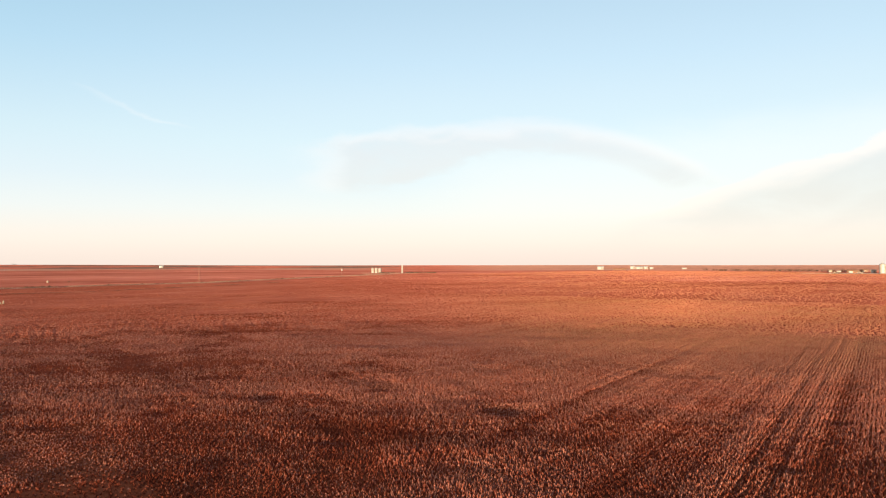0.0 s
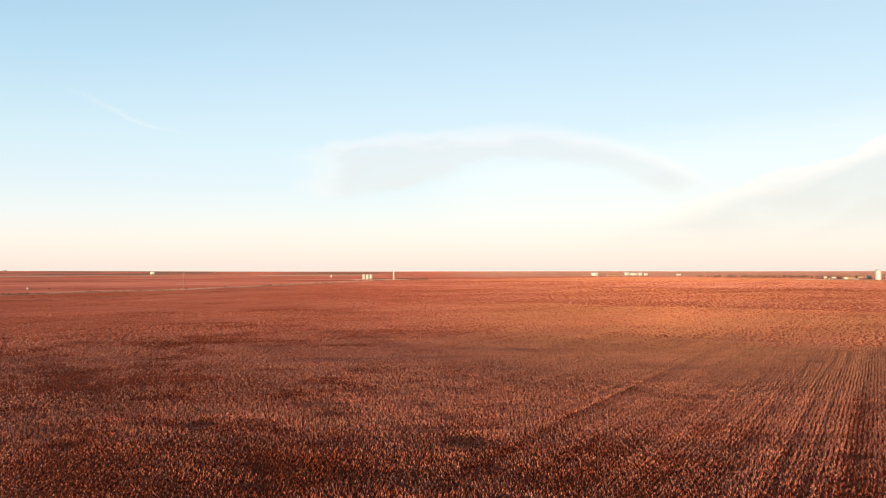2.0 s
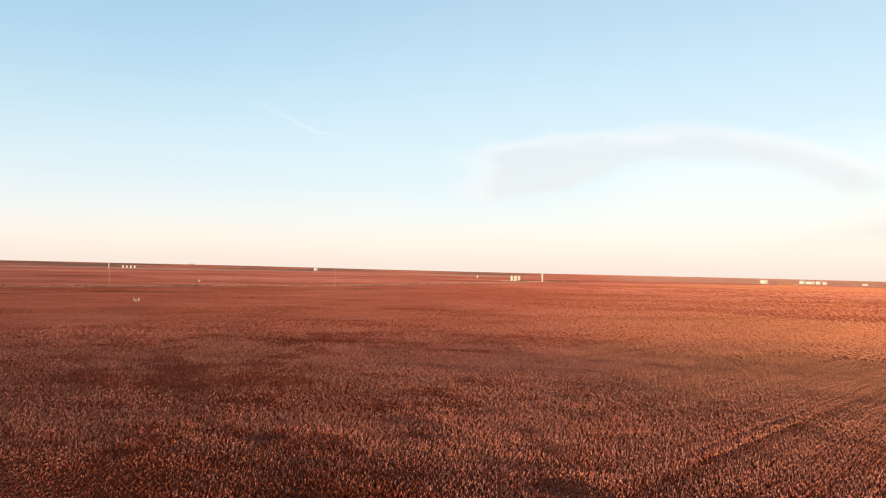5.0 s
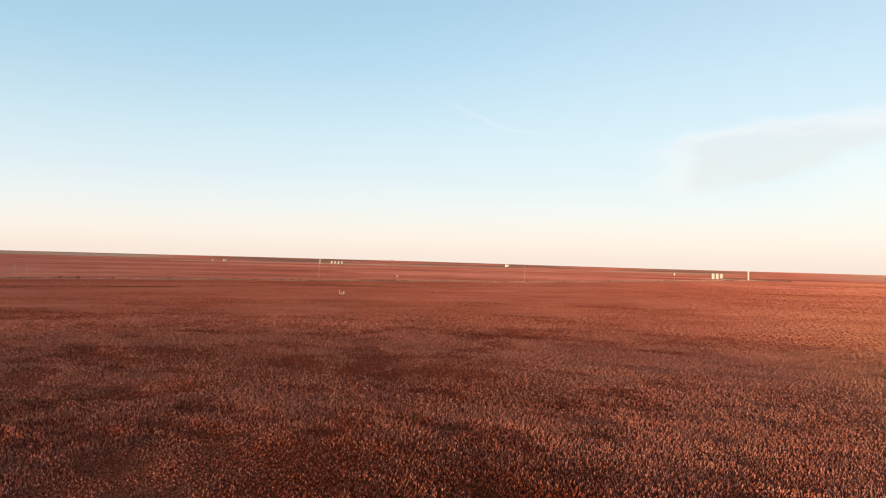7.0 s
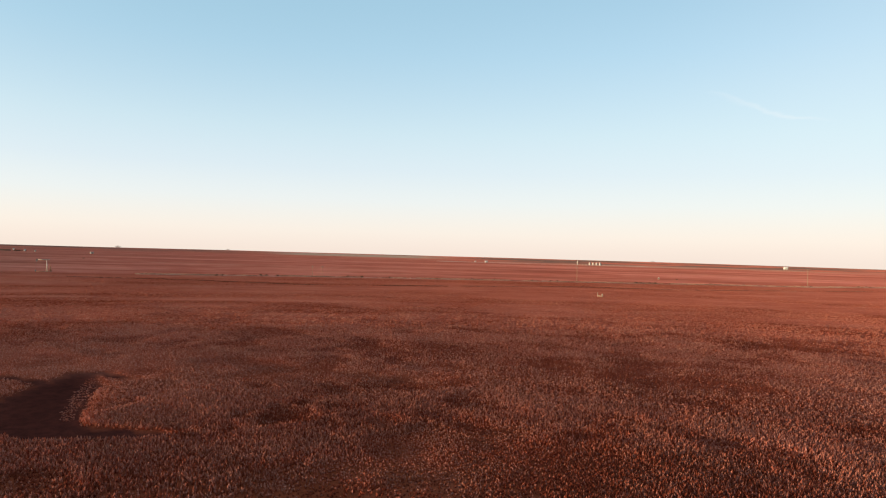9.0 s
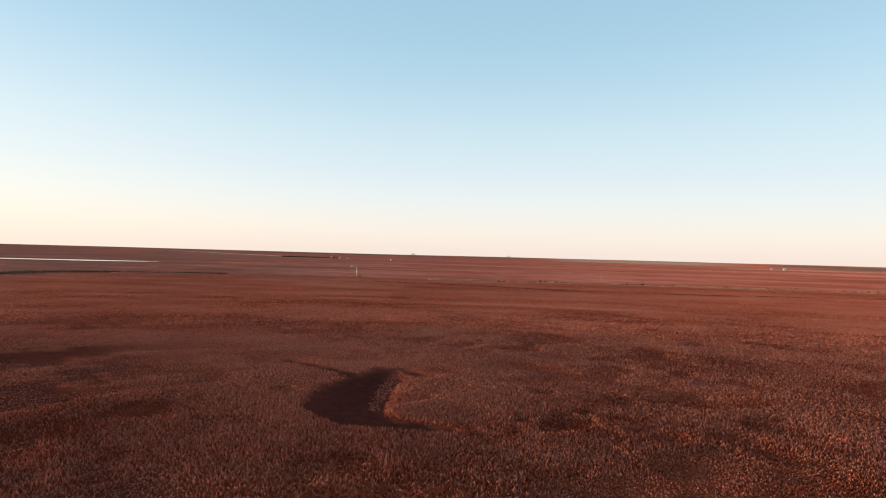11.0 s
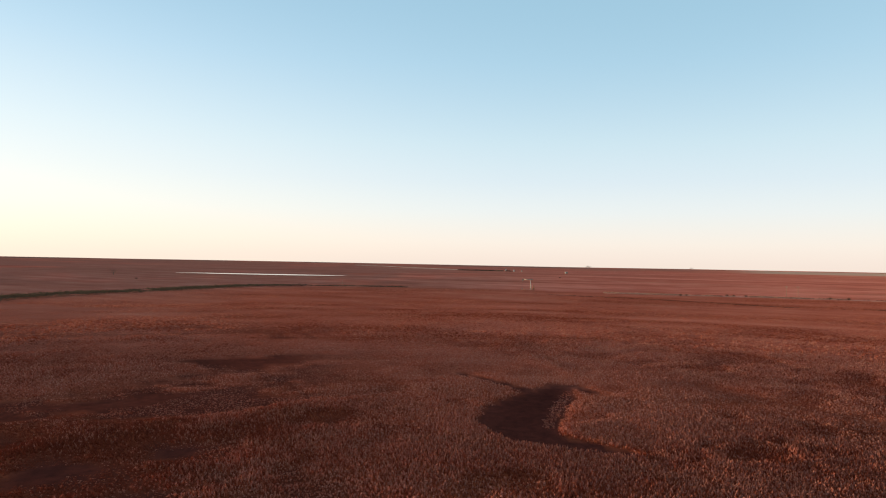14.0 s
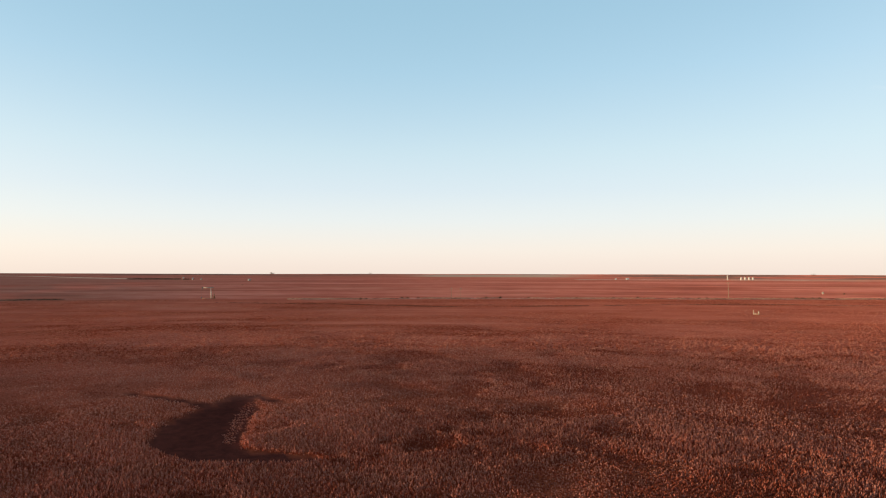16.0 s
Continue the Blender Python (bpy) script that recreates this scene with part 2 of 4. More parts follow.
M_GROUND = ground_surface()
M_CROP = crop_surface("dry_sorghum", (0.20, 0.032, 0.013), (0.40, 0.074, 0.034), (0.54, 0.165, 0.096),
                      ((0.19, 0.041, 0.018), (0.38, 0.097, 0.050), (0.53, 0.200, 0.126)), (0.56, 0.210, 0.147))
M_WEED = crop_surface("dry_weeds", (0.30, 0.135, 0.085), (0.50, 0.25, 0.165), (0.66, 0.38, 0.26))
M_SCRUB = crop_surface("dark_scrub", (0.06, 0.040, 0.028), (0.13, 0.078, 0.053), (0.23, 0.14, 0.095))
M_DULL = crop_surface("dull_weeds", (0.13, 0.042, 0.027), (0.25, 0.085, 0.055), (0.38, 0.16, 0.11))
M_OLIVE = crop_surface("olive_scrub", (0.055, 0.038, 0.024), (0.11, 0.072, 0.046), (0.19, 0.12, 0.08))
M_WATER = water_surface()
M_BANK = surface("sandy_bank", [(0.300, 0.098, 0.060), (0.450, 0.180, 0.112), (0.630, 0.300, 0.195)], 0.4, 0.95, bump=0.8, bump_scale=3)
M_PAD = surface("caliche_pad", [(0.406, 0.246, 0.167), (0.551, 0.362, 0.254), (0.696, 0.493, 0.362)], 0.2, 0.95, bump=0.5, bump_scale=3)
M_CREAM = surface("cream_painted_steel", [(0.295, 0.221, 0.174), (0.389, 0.298, 0.241), (0.451, 0.360, 0.303)], 0.8, 0.45, stain=(0.36, 0.22, 0.13))
M_TAN = surface("sun_bleached_tan_paint", [(0.247, 0.162, 0.104), (0.342, 0.237, 0.162), (0.437, 0.314, 0.218)], 0.8, 0.7, stain=(0.14, 0.08, 0.05))
M_WHITE = surface("white_painted_steel", [(0.410, 0.336, 0.287), (0.525, 0.435, 0.377), (0.607, 0.517, 0.459)], 0.8, 0.5, stain=(0.42, 0.32, 0.24))
M_GALV = surface("galvanised_steel", [(0.36, 0.315, 0.27), (0.46, 0.405, 0.35), (0.55, 0.485, 0.425)], 0.8, 0.85)
M_RUST = surface("rusty_steel", [(0.130, 0.065, 0.039), (0.286, 0.130, 0.072), (0.390, 0.195, 0.104)], 2.0, 0.85, bump=0.3)
M_DARK = surface("dark_painted_steel", [(0.025, 0.024, 0.022), (0.05, 0.046, 0.042), (0.085, 0.07, 0.06)], 1.5, 0.6)
M_WOOD = surface("weathered_pole_wood", [(0.139, 0.078, 0.051), (0.255, 0.154, 0.100), (0.394, 0.255, 0.177)], 3.0, 0.9, bump=0.3, bump_scale=20)
M_GLASS = surface("dark_window_glass", [(0.02, 0.022, 0.026), (0.04, 0.044, 0.05)], 1.0, 0.12)
M_GLAZE = surface("glazed_porcelain", [(0.10, 0.07, 0.05), (0.16, 0.11, 0.08)], 2.0, 0.35)
M_RUBBER = surface("tyre_rubber", [(0.015, 0.015, 0.015), (0.035, 0.033, 0.03)], 2.0, 0.9)
M_BARK = surface("grey_bark", [(0.06, 0.045, 0.035), (0.13, 0.10, 0.075)], 4.0, 0.95, bump=0.6, bump_scale=14)
M_LEAF = surface("dark_shrub_leaf", [(0.09, 0.040, 0.025), (0.15, 0.068, 0.042), (0.24, 0.115, 0.072)], 1.5, 0.9, object_random=0.4)

# ---------------------------------------------------------------- lie of the land
HUB = (8.0, 20.0)   # where the camera hovers
# distance from the hub at which the crop ends, by heading in degrees
EDGE_AZ = (-60, -33, -29.8, -28.6, -22, -15, -10, -5, 4.5, 9.5, 17.5, 21, 29, 37, 48, 60, 67, 73, 79, 87, 97, 107, 118, 140)
EDGE_R = (820, 815, 822, 985, 1030, 1120, 965, 830, 732, 625, 525, 490, 466, 437, 419, 406, 401, 398, 405, 415, 405, 360, 315, 300)
# the bare loop in the crop and its faint tail: x, y, half width
LOOP = ((-49.6, 40.2, 1.1), (-52.0, 36.8, 1.8), (-54.9, 33.3, 2.6), (-60.5, 33.0, 4.0), (-67.0, 35.2, 4.3),
        (-74.0, 39.0, 3.5), (-80.5, 42.0, 1.9), (-80.0, 44.6, 1.1), (-75.6, 45.9, 0.7))
TAIL = ((-93.0, 29.6, 0.7), (-88.0, 32.4, 0.8), (-82.5, 35.6, 0.9), (-77.0, 38.0, 0.9))
REGROWTH = ((-58.5, 35.8, 0.7), (-63.5, 37.4, 1.0), (-70.0, 39.8, 1.2), (-77.5, 42.8, 0.9))
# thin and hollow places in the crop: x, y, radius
# last two: the view's dark lower left, imitated by shorter crop
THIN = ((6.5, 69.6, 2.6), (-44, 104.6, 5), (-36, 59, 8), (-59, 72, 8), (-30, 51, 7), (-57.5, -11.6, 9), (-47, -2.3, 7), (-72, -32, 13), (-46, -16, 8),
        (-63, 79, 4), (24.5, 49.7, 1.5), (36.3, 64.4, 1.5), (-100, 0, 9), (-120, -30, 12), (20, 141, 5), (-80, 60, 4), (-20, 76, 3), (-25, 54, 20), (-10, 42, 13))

# stands paler or darker than the rest: x, y, radius, shift of tone
# they also put the antisolar glow and dark left corners into the colour
TONE_AND_LIGHT = ((-75.0, 42.0, 75.0, 0.30), (-48.0, -10.0, 36.0, -0.42), (50.0, 125.0, 95.0, 0.38), (-16.0, 48.0, 34.0, -0.34), (70.0, 250.0, 130.0, 0.2))
# places where hardly anything came up
FAILED = ((-43.0, -3.5, 6.0), (-50.5, 3.2, 4.0), (-40.0, -10.5, 5.5), (-52.0, -15.0, 4.5))


def hash2(ix, iy, seed):
    h = (ix.astype(np.int64) * 374761393 + iy.astype(np.int64) * 668265263 + seed * 974711) & 0x7fffffff
    h = ((h ^ (h >> 13)) * 1274126177) & 0x7fffffff
    return ((h ^ (h >> 16)) & 0xffff) / 65535.0


def soft_noise(x, y, size, seed=0, octaves=3):
    """Smooth value noise in 0..1 with patches of about that size."""
    total, weight, amount = np.zeros_like(x, dtype=float), 0.0, 1.0
    for o in range(octaves):
        px, py = x / size * 2 ** o, y / size * 2 ** o
        ix, iy = np.floor(px), np.floor(py)
        fx, fy = px - ix, py - iy
        fx, fy = fx * fx * (3 - 2 * fx), fy * fy * (3 - 2 * fy)
        s = seed + 17 * o
        a, b = hash2(ix, iy, s), hash2(ix + 1, iy, s)
        c, d = hash2(ix, iy + 1, s), hash2(ix + 1, iy + 1, s)
        total += amount * ((a * (1 - fx) + b * fx) * (1 - fy) + (c * (1 - fx) + d * fx) * fy)
        weight += amount
        amount *= 0.5
    return total / weight


def step(low, high, value):
    k = np.clip((value - low) / (high - low), 0, 1)
    return k * k * (3 - 2 * k)


def polar(x, y):
    return np.hypot(x - HUB[0], y - HUB[1]), np.degrees(np.arctan2(-(x - HUB[0]), y - HUB[1]))


def along(x, y, line):
    """How deep a place lies within a tapering line: 1 on its middle, 0 at its edge, below 0 outside."""
    best = np.full_like(x, -99.0, dtype=float)
    for (ax, ay, aw), (bx, by, bw) in zip(line, line[1:]):
        dx, dy = bx - ax, by - ay
        k = np.clip(((x - ax) * dx + (y - ay) * dy) / (dx * dx + dy * dy), 0, 1)
        best = np.maximum(best, 1 - np.hypot(x - ax - k * dx, y - ay - k * dy) / (aw + (bw - aw) * k))
    return best


def bare(x, y):
    return np.maximum(along(x, y, LOOP), along(x, y, TAIL))


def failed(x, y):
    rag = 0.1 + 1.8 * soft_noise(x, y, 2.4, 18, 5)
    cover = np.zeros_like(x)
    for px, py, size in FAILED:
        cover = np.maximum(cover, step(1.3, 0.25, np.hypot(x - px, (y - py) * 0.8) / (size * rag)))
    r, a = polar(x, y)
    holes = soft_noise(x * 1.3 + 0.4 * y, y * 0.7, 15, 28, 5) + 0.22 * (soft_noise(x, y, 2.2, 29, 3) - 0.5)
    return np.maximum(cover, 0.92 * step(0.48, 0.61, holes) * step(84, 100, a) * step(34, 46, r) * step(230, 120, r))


def terraces(x, y):
    """Low swells across the slope on one side of the field, from -1 to 1."""
    r, a = polar(x, y)
    across = -0.39 * x + 0.92 * y + 26 * (soft_noise(x, y, 130, 5, 3) - 0.5)
    wave = np.sin(across * math.tau / 88.0) + 0.5 * np.sin(across * math.tau / 37.0 + 1.0)
    return 0.7 * wave * step(90, 150, r) * step(900, 600, r) * step(12, -8, a)


def bands(x, y):
    """Long streaks of better and poorer growth that lie across the view, about -1 to 1."""
    r, a = polar(x, y)
    n = soft_noise(a * 9.0, np.log(np.maximum(r, 1.0)) * 1700.0, 90, 43, 4)
    return np.clip((n - 0.5) * 3.2, -1, 1) * step(95, 150, r)


def land(x, y):
    """Height of the ground: nearly level, rising four metres into the distance, with low terraces and the hollow loop."""
    r, a = polar(x, y)
    z = 4.0 * step(250, 750, r)
    z = z + 0.16 * terraces(x, y)
    z = z + 6.5 * step(1500, 3300, r) * step(8, 32, a) * (1 - 0.35 * step(62, 78, a))
    streak = soft_noise(x * 0.9 + 0.3 * y, y * 0.35 - 0.2 * x, 26, 9, 2) - 0.5
    z = z + 0.22 * streak * step(30, 90, r) * step(700, 350, r)
    z = z + 5.0 * (soft_noise(x, y, 900, 21, 2) - 0.5) * step(1600, 3200, r)
    z = z - 0.10 * step(-0.25, 0.9, bare(x, y))
    return z


def lie(x, y):
    return float(land(np.array([float(x)]), np.array([float(y)]))[0])


def raw_mesh(name, verts, tris, attributes=()):
    """A mesh from arrays of corners and triangles, with point attributes."""
    me = bpy.data.meshes.new(name)
    me.vertices.add(len(verts))
    me.vertices.foreach_set("co", np.ascontiguousarray(verts, dtype=np.float32).ravel())
    me.loops.add(tris.size)
    me.loops.foreach_set("vertex_index", np.ascontiguousarray(tris, dtype=np.int32).ravel())
    me.polygons.add(len(tris))
    me.polygons.foreach_set("loop_start", np.arange(0, tris.size, tris.shape[1], dtype=np.int32))
    for key, values in attributes:
        if values.ndim == 2:
            me.attributes.new(key, "FLOAT_COLOR", "POINT").data.foreach_set("color", values.astype(np.float32).ravel())
        else:
            me.attributes.new(key, "FLOAT", "POINT").data.foreach_set("value", values.astype(np.float32))
    me.update(calc_edges=True)
    return me


def build_ground():
    rings, spokes = 215, 720
    radii = np.concatenate([[0.0], np.geomspace(3.0, 4955.0, rings)])
    turn = np.radians(np.arange(spokes) * 360.0 / spokes)
    rr, tt = np.meshgrid(radii[1:], turn, indexing="ij")
    x = np.concatenate([[HUB[0]], (HUB[0] - rr * np.sin(tt)).ravel()])
    y = np.concatenate([[HUB[1]], (HUB[1] + rr * np.cos(tt)).ravel()])
    z = land(x, y)
    r, a = polar(x, y)
    edge = np.interp(a, EDGE_AZ, EDGE_R)
    wobble = 1 + 0.03 * (soft_noise(x, y, 60, 31) - 0.5)
    beyond = np.maximum(step(edge * wobble - 4, edge * wobble + 8, r), np.maximum(step(420, 560, r), 0.5 * step(60, 130, r)))
    beyond = beyond * step(0.8, -0.3, bare(x, y)) * (1 - failed(x, y))
    patch = soft_noise(a * 40.0, np.log(np.maximum(r, 1.0)) * 900.0, 160, 41, 3)
    scrub = step(1650, 1800, r) * step(50, 44, a) * step(0, 7, a) * step(0.44, 0.54, patch)
    scrub = np.maximum(scrub, step(2400, 3000, r) * step(45, 52, a) * step(0.45, 0.60, patch))
    scrub = np.maximum(scrub, step(1500, 2300, r) * step(60, 70, a) * 0.55 * step(0.30, 0.55, patch))
    scrub = np.maximum(scrub, 0.18 * step(1250, 1500, r) * step(-4, -10, a))
    tan = step(1280, 1400, r) * step(1780, 1700, r) * step(56, 48, a) * step(2, 8, a) * 0.45 * step(0.36, 0.55, patch)
    tan = np.maximum(tan, step(1900, 2100, r) * step(3600, 3000, r) * step(47, 52, a) * step(64, 60, a) * 0.8)
    scrub = np.maximum(scrub, 0.5 * beyond * step(470, 430, r) * step(100, 106, a))
    scrub = np.maximum(scrub, 0.55 * step(370, 430, r) * step(72, 90, a) * step(0.15, 0.5, patch))
    tan = np.maximum(tan, step(1400, 1420, r) * step(1470, 1450, r) * step(80, 84, a) * step(94, 90, a) * 0.7)
    # sunlight the flat far ground lacks, put in as sand colour
    tan = np.maximum(tan, 0.38 * step(1020, 1250, r) * step(2, -6, a) * step(-60, -45, a))
    scrub = scrub * (1 - tan)
    zone = np.stack([beyond, scrub, tan, np.ones_like(r)], axis=1)
    i = np.arange(rings - 1)[:, None] * spokes + 1
    j = np.arange(spokes)[None, :]
    k = (j + 1) % spokes
    quads = np.stack([i + j, i + k, i + spokes + k, i + spokes + j], axis=-1).reshape(-1, 4)
    tris = np.concatenate([quads[:, [0, 2, 1]], quads[:, [0, 3, 2]],
                           np.stack([np.zeros(spokes, int), 1 + j[0], 1 + k[0]], axis=1)])
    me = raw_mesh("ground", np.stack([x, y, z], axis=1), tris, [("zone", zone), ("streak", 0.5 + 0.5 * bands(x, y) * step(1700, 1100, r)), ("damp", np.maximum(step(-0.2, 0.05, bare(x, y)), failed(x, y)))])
    if sum(p.normal.z for p in list(me.polygons)[:50]) < 0:
        me.flip_normals()
    me.polygons.foreach_set("use_smooth", np.ones(len(me.polygons), dtype=bool))
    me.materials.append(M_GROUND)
    return tagged(new("ground", me), "red soil plain of dry cropland reaching the horizon", "ground", kind="structure")


build_ground()

# ---------------------------------------------------------------- the crop
ROW_AZ, ROW_GAP = -32.5, 0.38
row_way = np.array([-math.sin(radians(ROW_AZ)), math.cos(radians(ROW_AZ))])
row_side = np.array([row_way[1], -row_way[0]])
rng = np.random.default_rng(7)


def plant_forms():
    """Three sorghum plants, one metre tall: stalk, upright leaves and a seed head. Rows of x, y, z, head."""
    forms = []
    for form in range(3):
        verts, tris = [], []

        def tri(*pts):
            base = len(verts)
            verts.extend(pts)
            tris.append((base, base + 1, base + 2))
        for leaf in range(3):
            turn = leaf * 2.2 + form * 0.9
            c, s = math.cos(turn), math.sin(turn)
            wide, out, top = 0.085, 0.17 + 0.05 * leaf, 0.86 - 0.14 * leaf
            tri((-s * wide, c * wide, 0.10, 0), (s * wide, -c * wide, 0.10, 0), (c * out, s * out, top, 0.55))
        belly, fat = 0.52, 0.110 + 0.015 * form
        ring = [(math.cos(q * 2.094 + form) * fat, math.sin(q * 2.094 + form) * fat, belly, 1) for q in range(3)]
        lean = (0.05 * (form - 1), 0.03, 1.04, 1)
        for q in range(3):
            tri(ring[q], ring[(q + 1) % 3], lean)
        forms.append((np.array(verts), np.array(tris)))
    return forms


def small_plant_forms():
    """Three simpler plants: two leaves and a seed head."""
    forms = []
    for form in range(3):
        verts, tris = [], []
        for leaf in range(2):
            turn = leaf * 2.3 + form * 0.8
            c, s = math.cos(turn), math.sin(turn)
            base = len(verts)
            top, out = 0.66 + 0.14 * leaf, 0.26
            verts += [(-s * 0.07, c * 0.07, 0.1, 0), (s * 0.07, -c * 0.07, 0.1, 0), (c * out, s * out, top, 0.55)]
            tris.append((base, base + 1, base + 2))
        fat = 0.12 + 0.014 * form
        base = len(verts)
        verts += [(math.cos(q * 2.094 + form) * fat, math.sin(q * 2.094 + form) * fat, 0.70, 1) for q in range(3)]
        verts.append((0.03, 0.02, 1.05, 1))
        tris += [(base, base + 1, base + 3), (base + 1, base + 2, base + 3), (base + 2, base, base + 3)]
        forms.append((np.array(verts), np.array(tris)))
    return forms


def tuft_forms():
    """Three clumps of upright blades, one metre tall, for crop farther off."""
    forms = []
    for form in range(3):
        verts, tris = [], []
        for q in range(3):
            turn = q * 1.05 + form * 0.4
            c, s = math.cos(turn), math.sin(turn)
            ox, oy = 0.35 * math.cos(q * 2.4 + form), 0.35 * math.sin(q * 2.4 + form)
            tall = (1.0, 0.82, 0.93, 0.74)[(q + form) % 4]
            base = len(verts)
            verts += [(ox - c * 0.26, oy - s * 0.26, 0.0, 0), (ox + c * 0.26, oy + s * 0.26, 0.0, 0), (ox + 0.06 * c, oy + 0.06 * s, tall, 1)]
            tris.append((base, base + 1, base + 2))
        forms.append((np.array(verts), np.array(tris)))
    return forms


def row_streaks(x, y):
    """Strips along the drilled rows that grew better or worse, about -0.5 to 0.5, where the rows run straight."""
    s = (x - HUB[0]) * row_way[0] + (y - HUB[1]) * row_way[1]
    l = (x - HUB[0]) * row_side[0] + (y - HUB[1]) * row_side[1]
    return (soft_noise(l * 11.0, s * 0.16, 22, 97, 3) - 0.5) * step(13, -9, polar(x, y)[1])


def glow_shift(x, y):
    """Light put into tone at the straight-drilled corner: redder, darker near; golden farther out."""
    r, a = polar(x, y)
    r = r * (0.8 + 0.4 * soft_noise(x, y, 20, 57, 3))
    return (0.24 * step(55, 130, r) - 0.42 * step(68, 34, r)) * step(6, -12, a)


def patchy(x, y):
    """Patches a few metres across where the stand is poor."""
    r, a = polar(x, y)
    return step(0.53, 0.68, soft_noise(x, y, 7.0, 93, 4)) * step(26, 34, r) * step(260, 150, r) * (0.25 + 0.75 * step(-12, 12, a))


def crop_height(x, y):
    """Height of the plants by place, in metres; none where the crop has failed."""
    r, a = polar(x, y)
    tall = 0.28 + (0.20 - 0.08 * step(65, 95, r)) * (0.5 + (soft_noise(x, y, 6, 3, 3) - 0.5) * (0.4 + 0.6 * step(-14, 8, a))) + 0.10 * soft_noise(x, y, 40, 4, 2)
    lane = (x - HUB[0]) * row_side[0] + (y - HUB[1]) * row_side[1] + 3.6 + 0.5 * (soft_noise(x, y, 30, 71, 2) - 0.5)
    lane = np.abs((lane + 11.0) % 22.0 - 11.0)
    worn = step(0.38, 0.62, soft_noise(x, y, 25, 73, 2)) * step(2, -8, polar(x, y)[1])
    tall = tall * (1 - 0.14 * step(0.52, 0.72, soft_noise(x * 0.8 + 0.5 * y, y * 1.2 - 0.4 * x, 9, 91, 3)))
    tall = tall * (1 + 0.5 * row_streaks(x, y)) * (1 - 0.2 * worn * step(0.6, 0.2, np.abs(lane - 0.9) * 1.6))
    r, a = polar(x, y)
    sparse = step(0.50, 0.66, soft_noise(x * 0.8, y * 1.3, 48, 81, 3)) * step(60, 130, r) * (0.30 + 0.22 * step(50, 85, a))
    streak = bands(x, y)
    mown = step(165, 215, r + 13 * streak) * step(-6, 14, a)
    tall = tall * (1 - sparse) * (1 - mown * (0.22 + 0.45 * step(-0.3, 0.5, streak))) * (1 - 0.42 * step(95, 260, r))
    tall = tall * (1 - patchy(x, y) * (0.10 + 0.34 * step(30, 75, a)))
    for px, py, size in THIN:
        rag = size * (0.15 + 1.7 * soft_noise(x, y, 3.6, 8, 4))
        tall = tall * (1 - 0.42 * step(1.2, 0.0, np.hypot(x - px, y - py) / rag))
    tall = tall * (1 - 0.88 * failed(x, y))
    hole = bare(x, y) + 0.28 * (soft_noise(x, y, 1.6, 12, 2) - 0.5)
    regrown = step(-0.1, 0.7, along(x, y, REGROWTH) + 1.3 * (soft_noise(x, y, 0.9, 14, 3) - 0.5))
    return np.maximum(tall * step(0.06, -0.12, hole), 0.09 * regrown)


def sow(near, far, gap, row, az_low, az_high):
    """Places along the crop rows between two distances from the hub; the rows grow ragged away from one corner."""
    reach = far + 5
    s, l = np.meshgrid(np.arange(-reach, reach, gap), np.arange(-reach, reach, row))
    s, l = s.ravel(), l.ravel()
    keep = np.hypot(s, l)
    blur = 1 + (0.11 if far < 270 else 0.24) * (rng.uniform(-1, 1, len(s)) + rng.uniform(-1, 1, len(s)))
    ok = (keep * blur > near) & (keep * blur < far)
    s, l = s[ok], l[ok]
    x, y = HUB[0] + row_way[0] * s + row_side[0] * l, HUB[1] + row_way[1] * s + row_side[1] * l
    r, a = polar(x, y)
    ok = (a > az_low) & (a < az_high) & (r < np.interp(a, EDGE_AZ, EDGE_R) - 3)
    s, l, a = s[ok], l[ok], a[ok]
    s = s + rng.uniform(-0.5, 0.5, len(s)) * gap
    l = l + rng.normal(0, 1, len(l)) * row * (np.where(row < 0.5, 0.13, 0.45) + 0.30 * step(-23, -2, a)) + 0.06 * (soft_noise(s, l, 6.0, 61, 2) - 0.5)
    return HUB[0] + row_way[0] * s + row_side[0] * l, HUB[1] + row_way[1] * s + row_side[1] * l


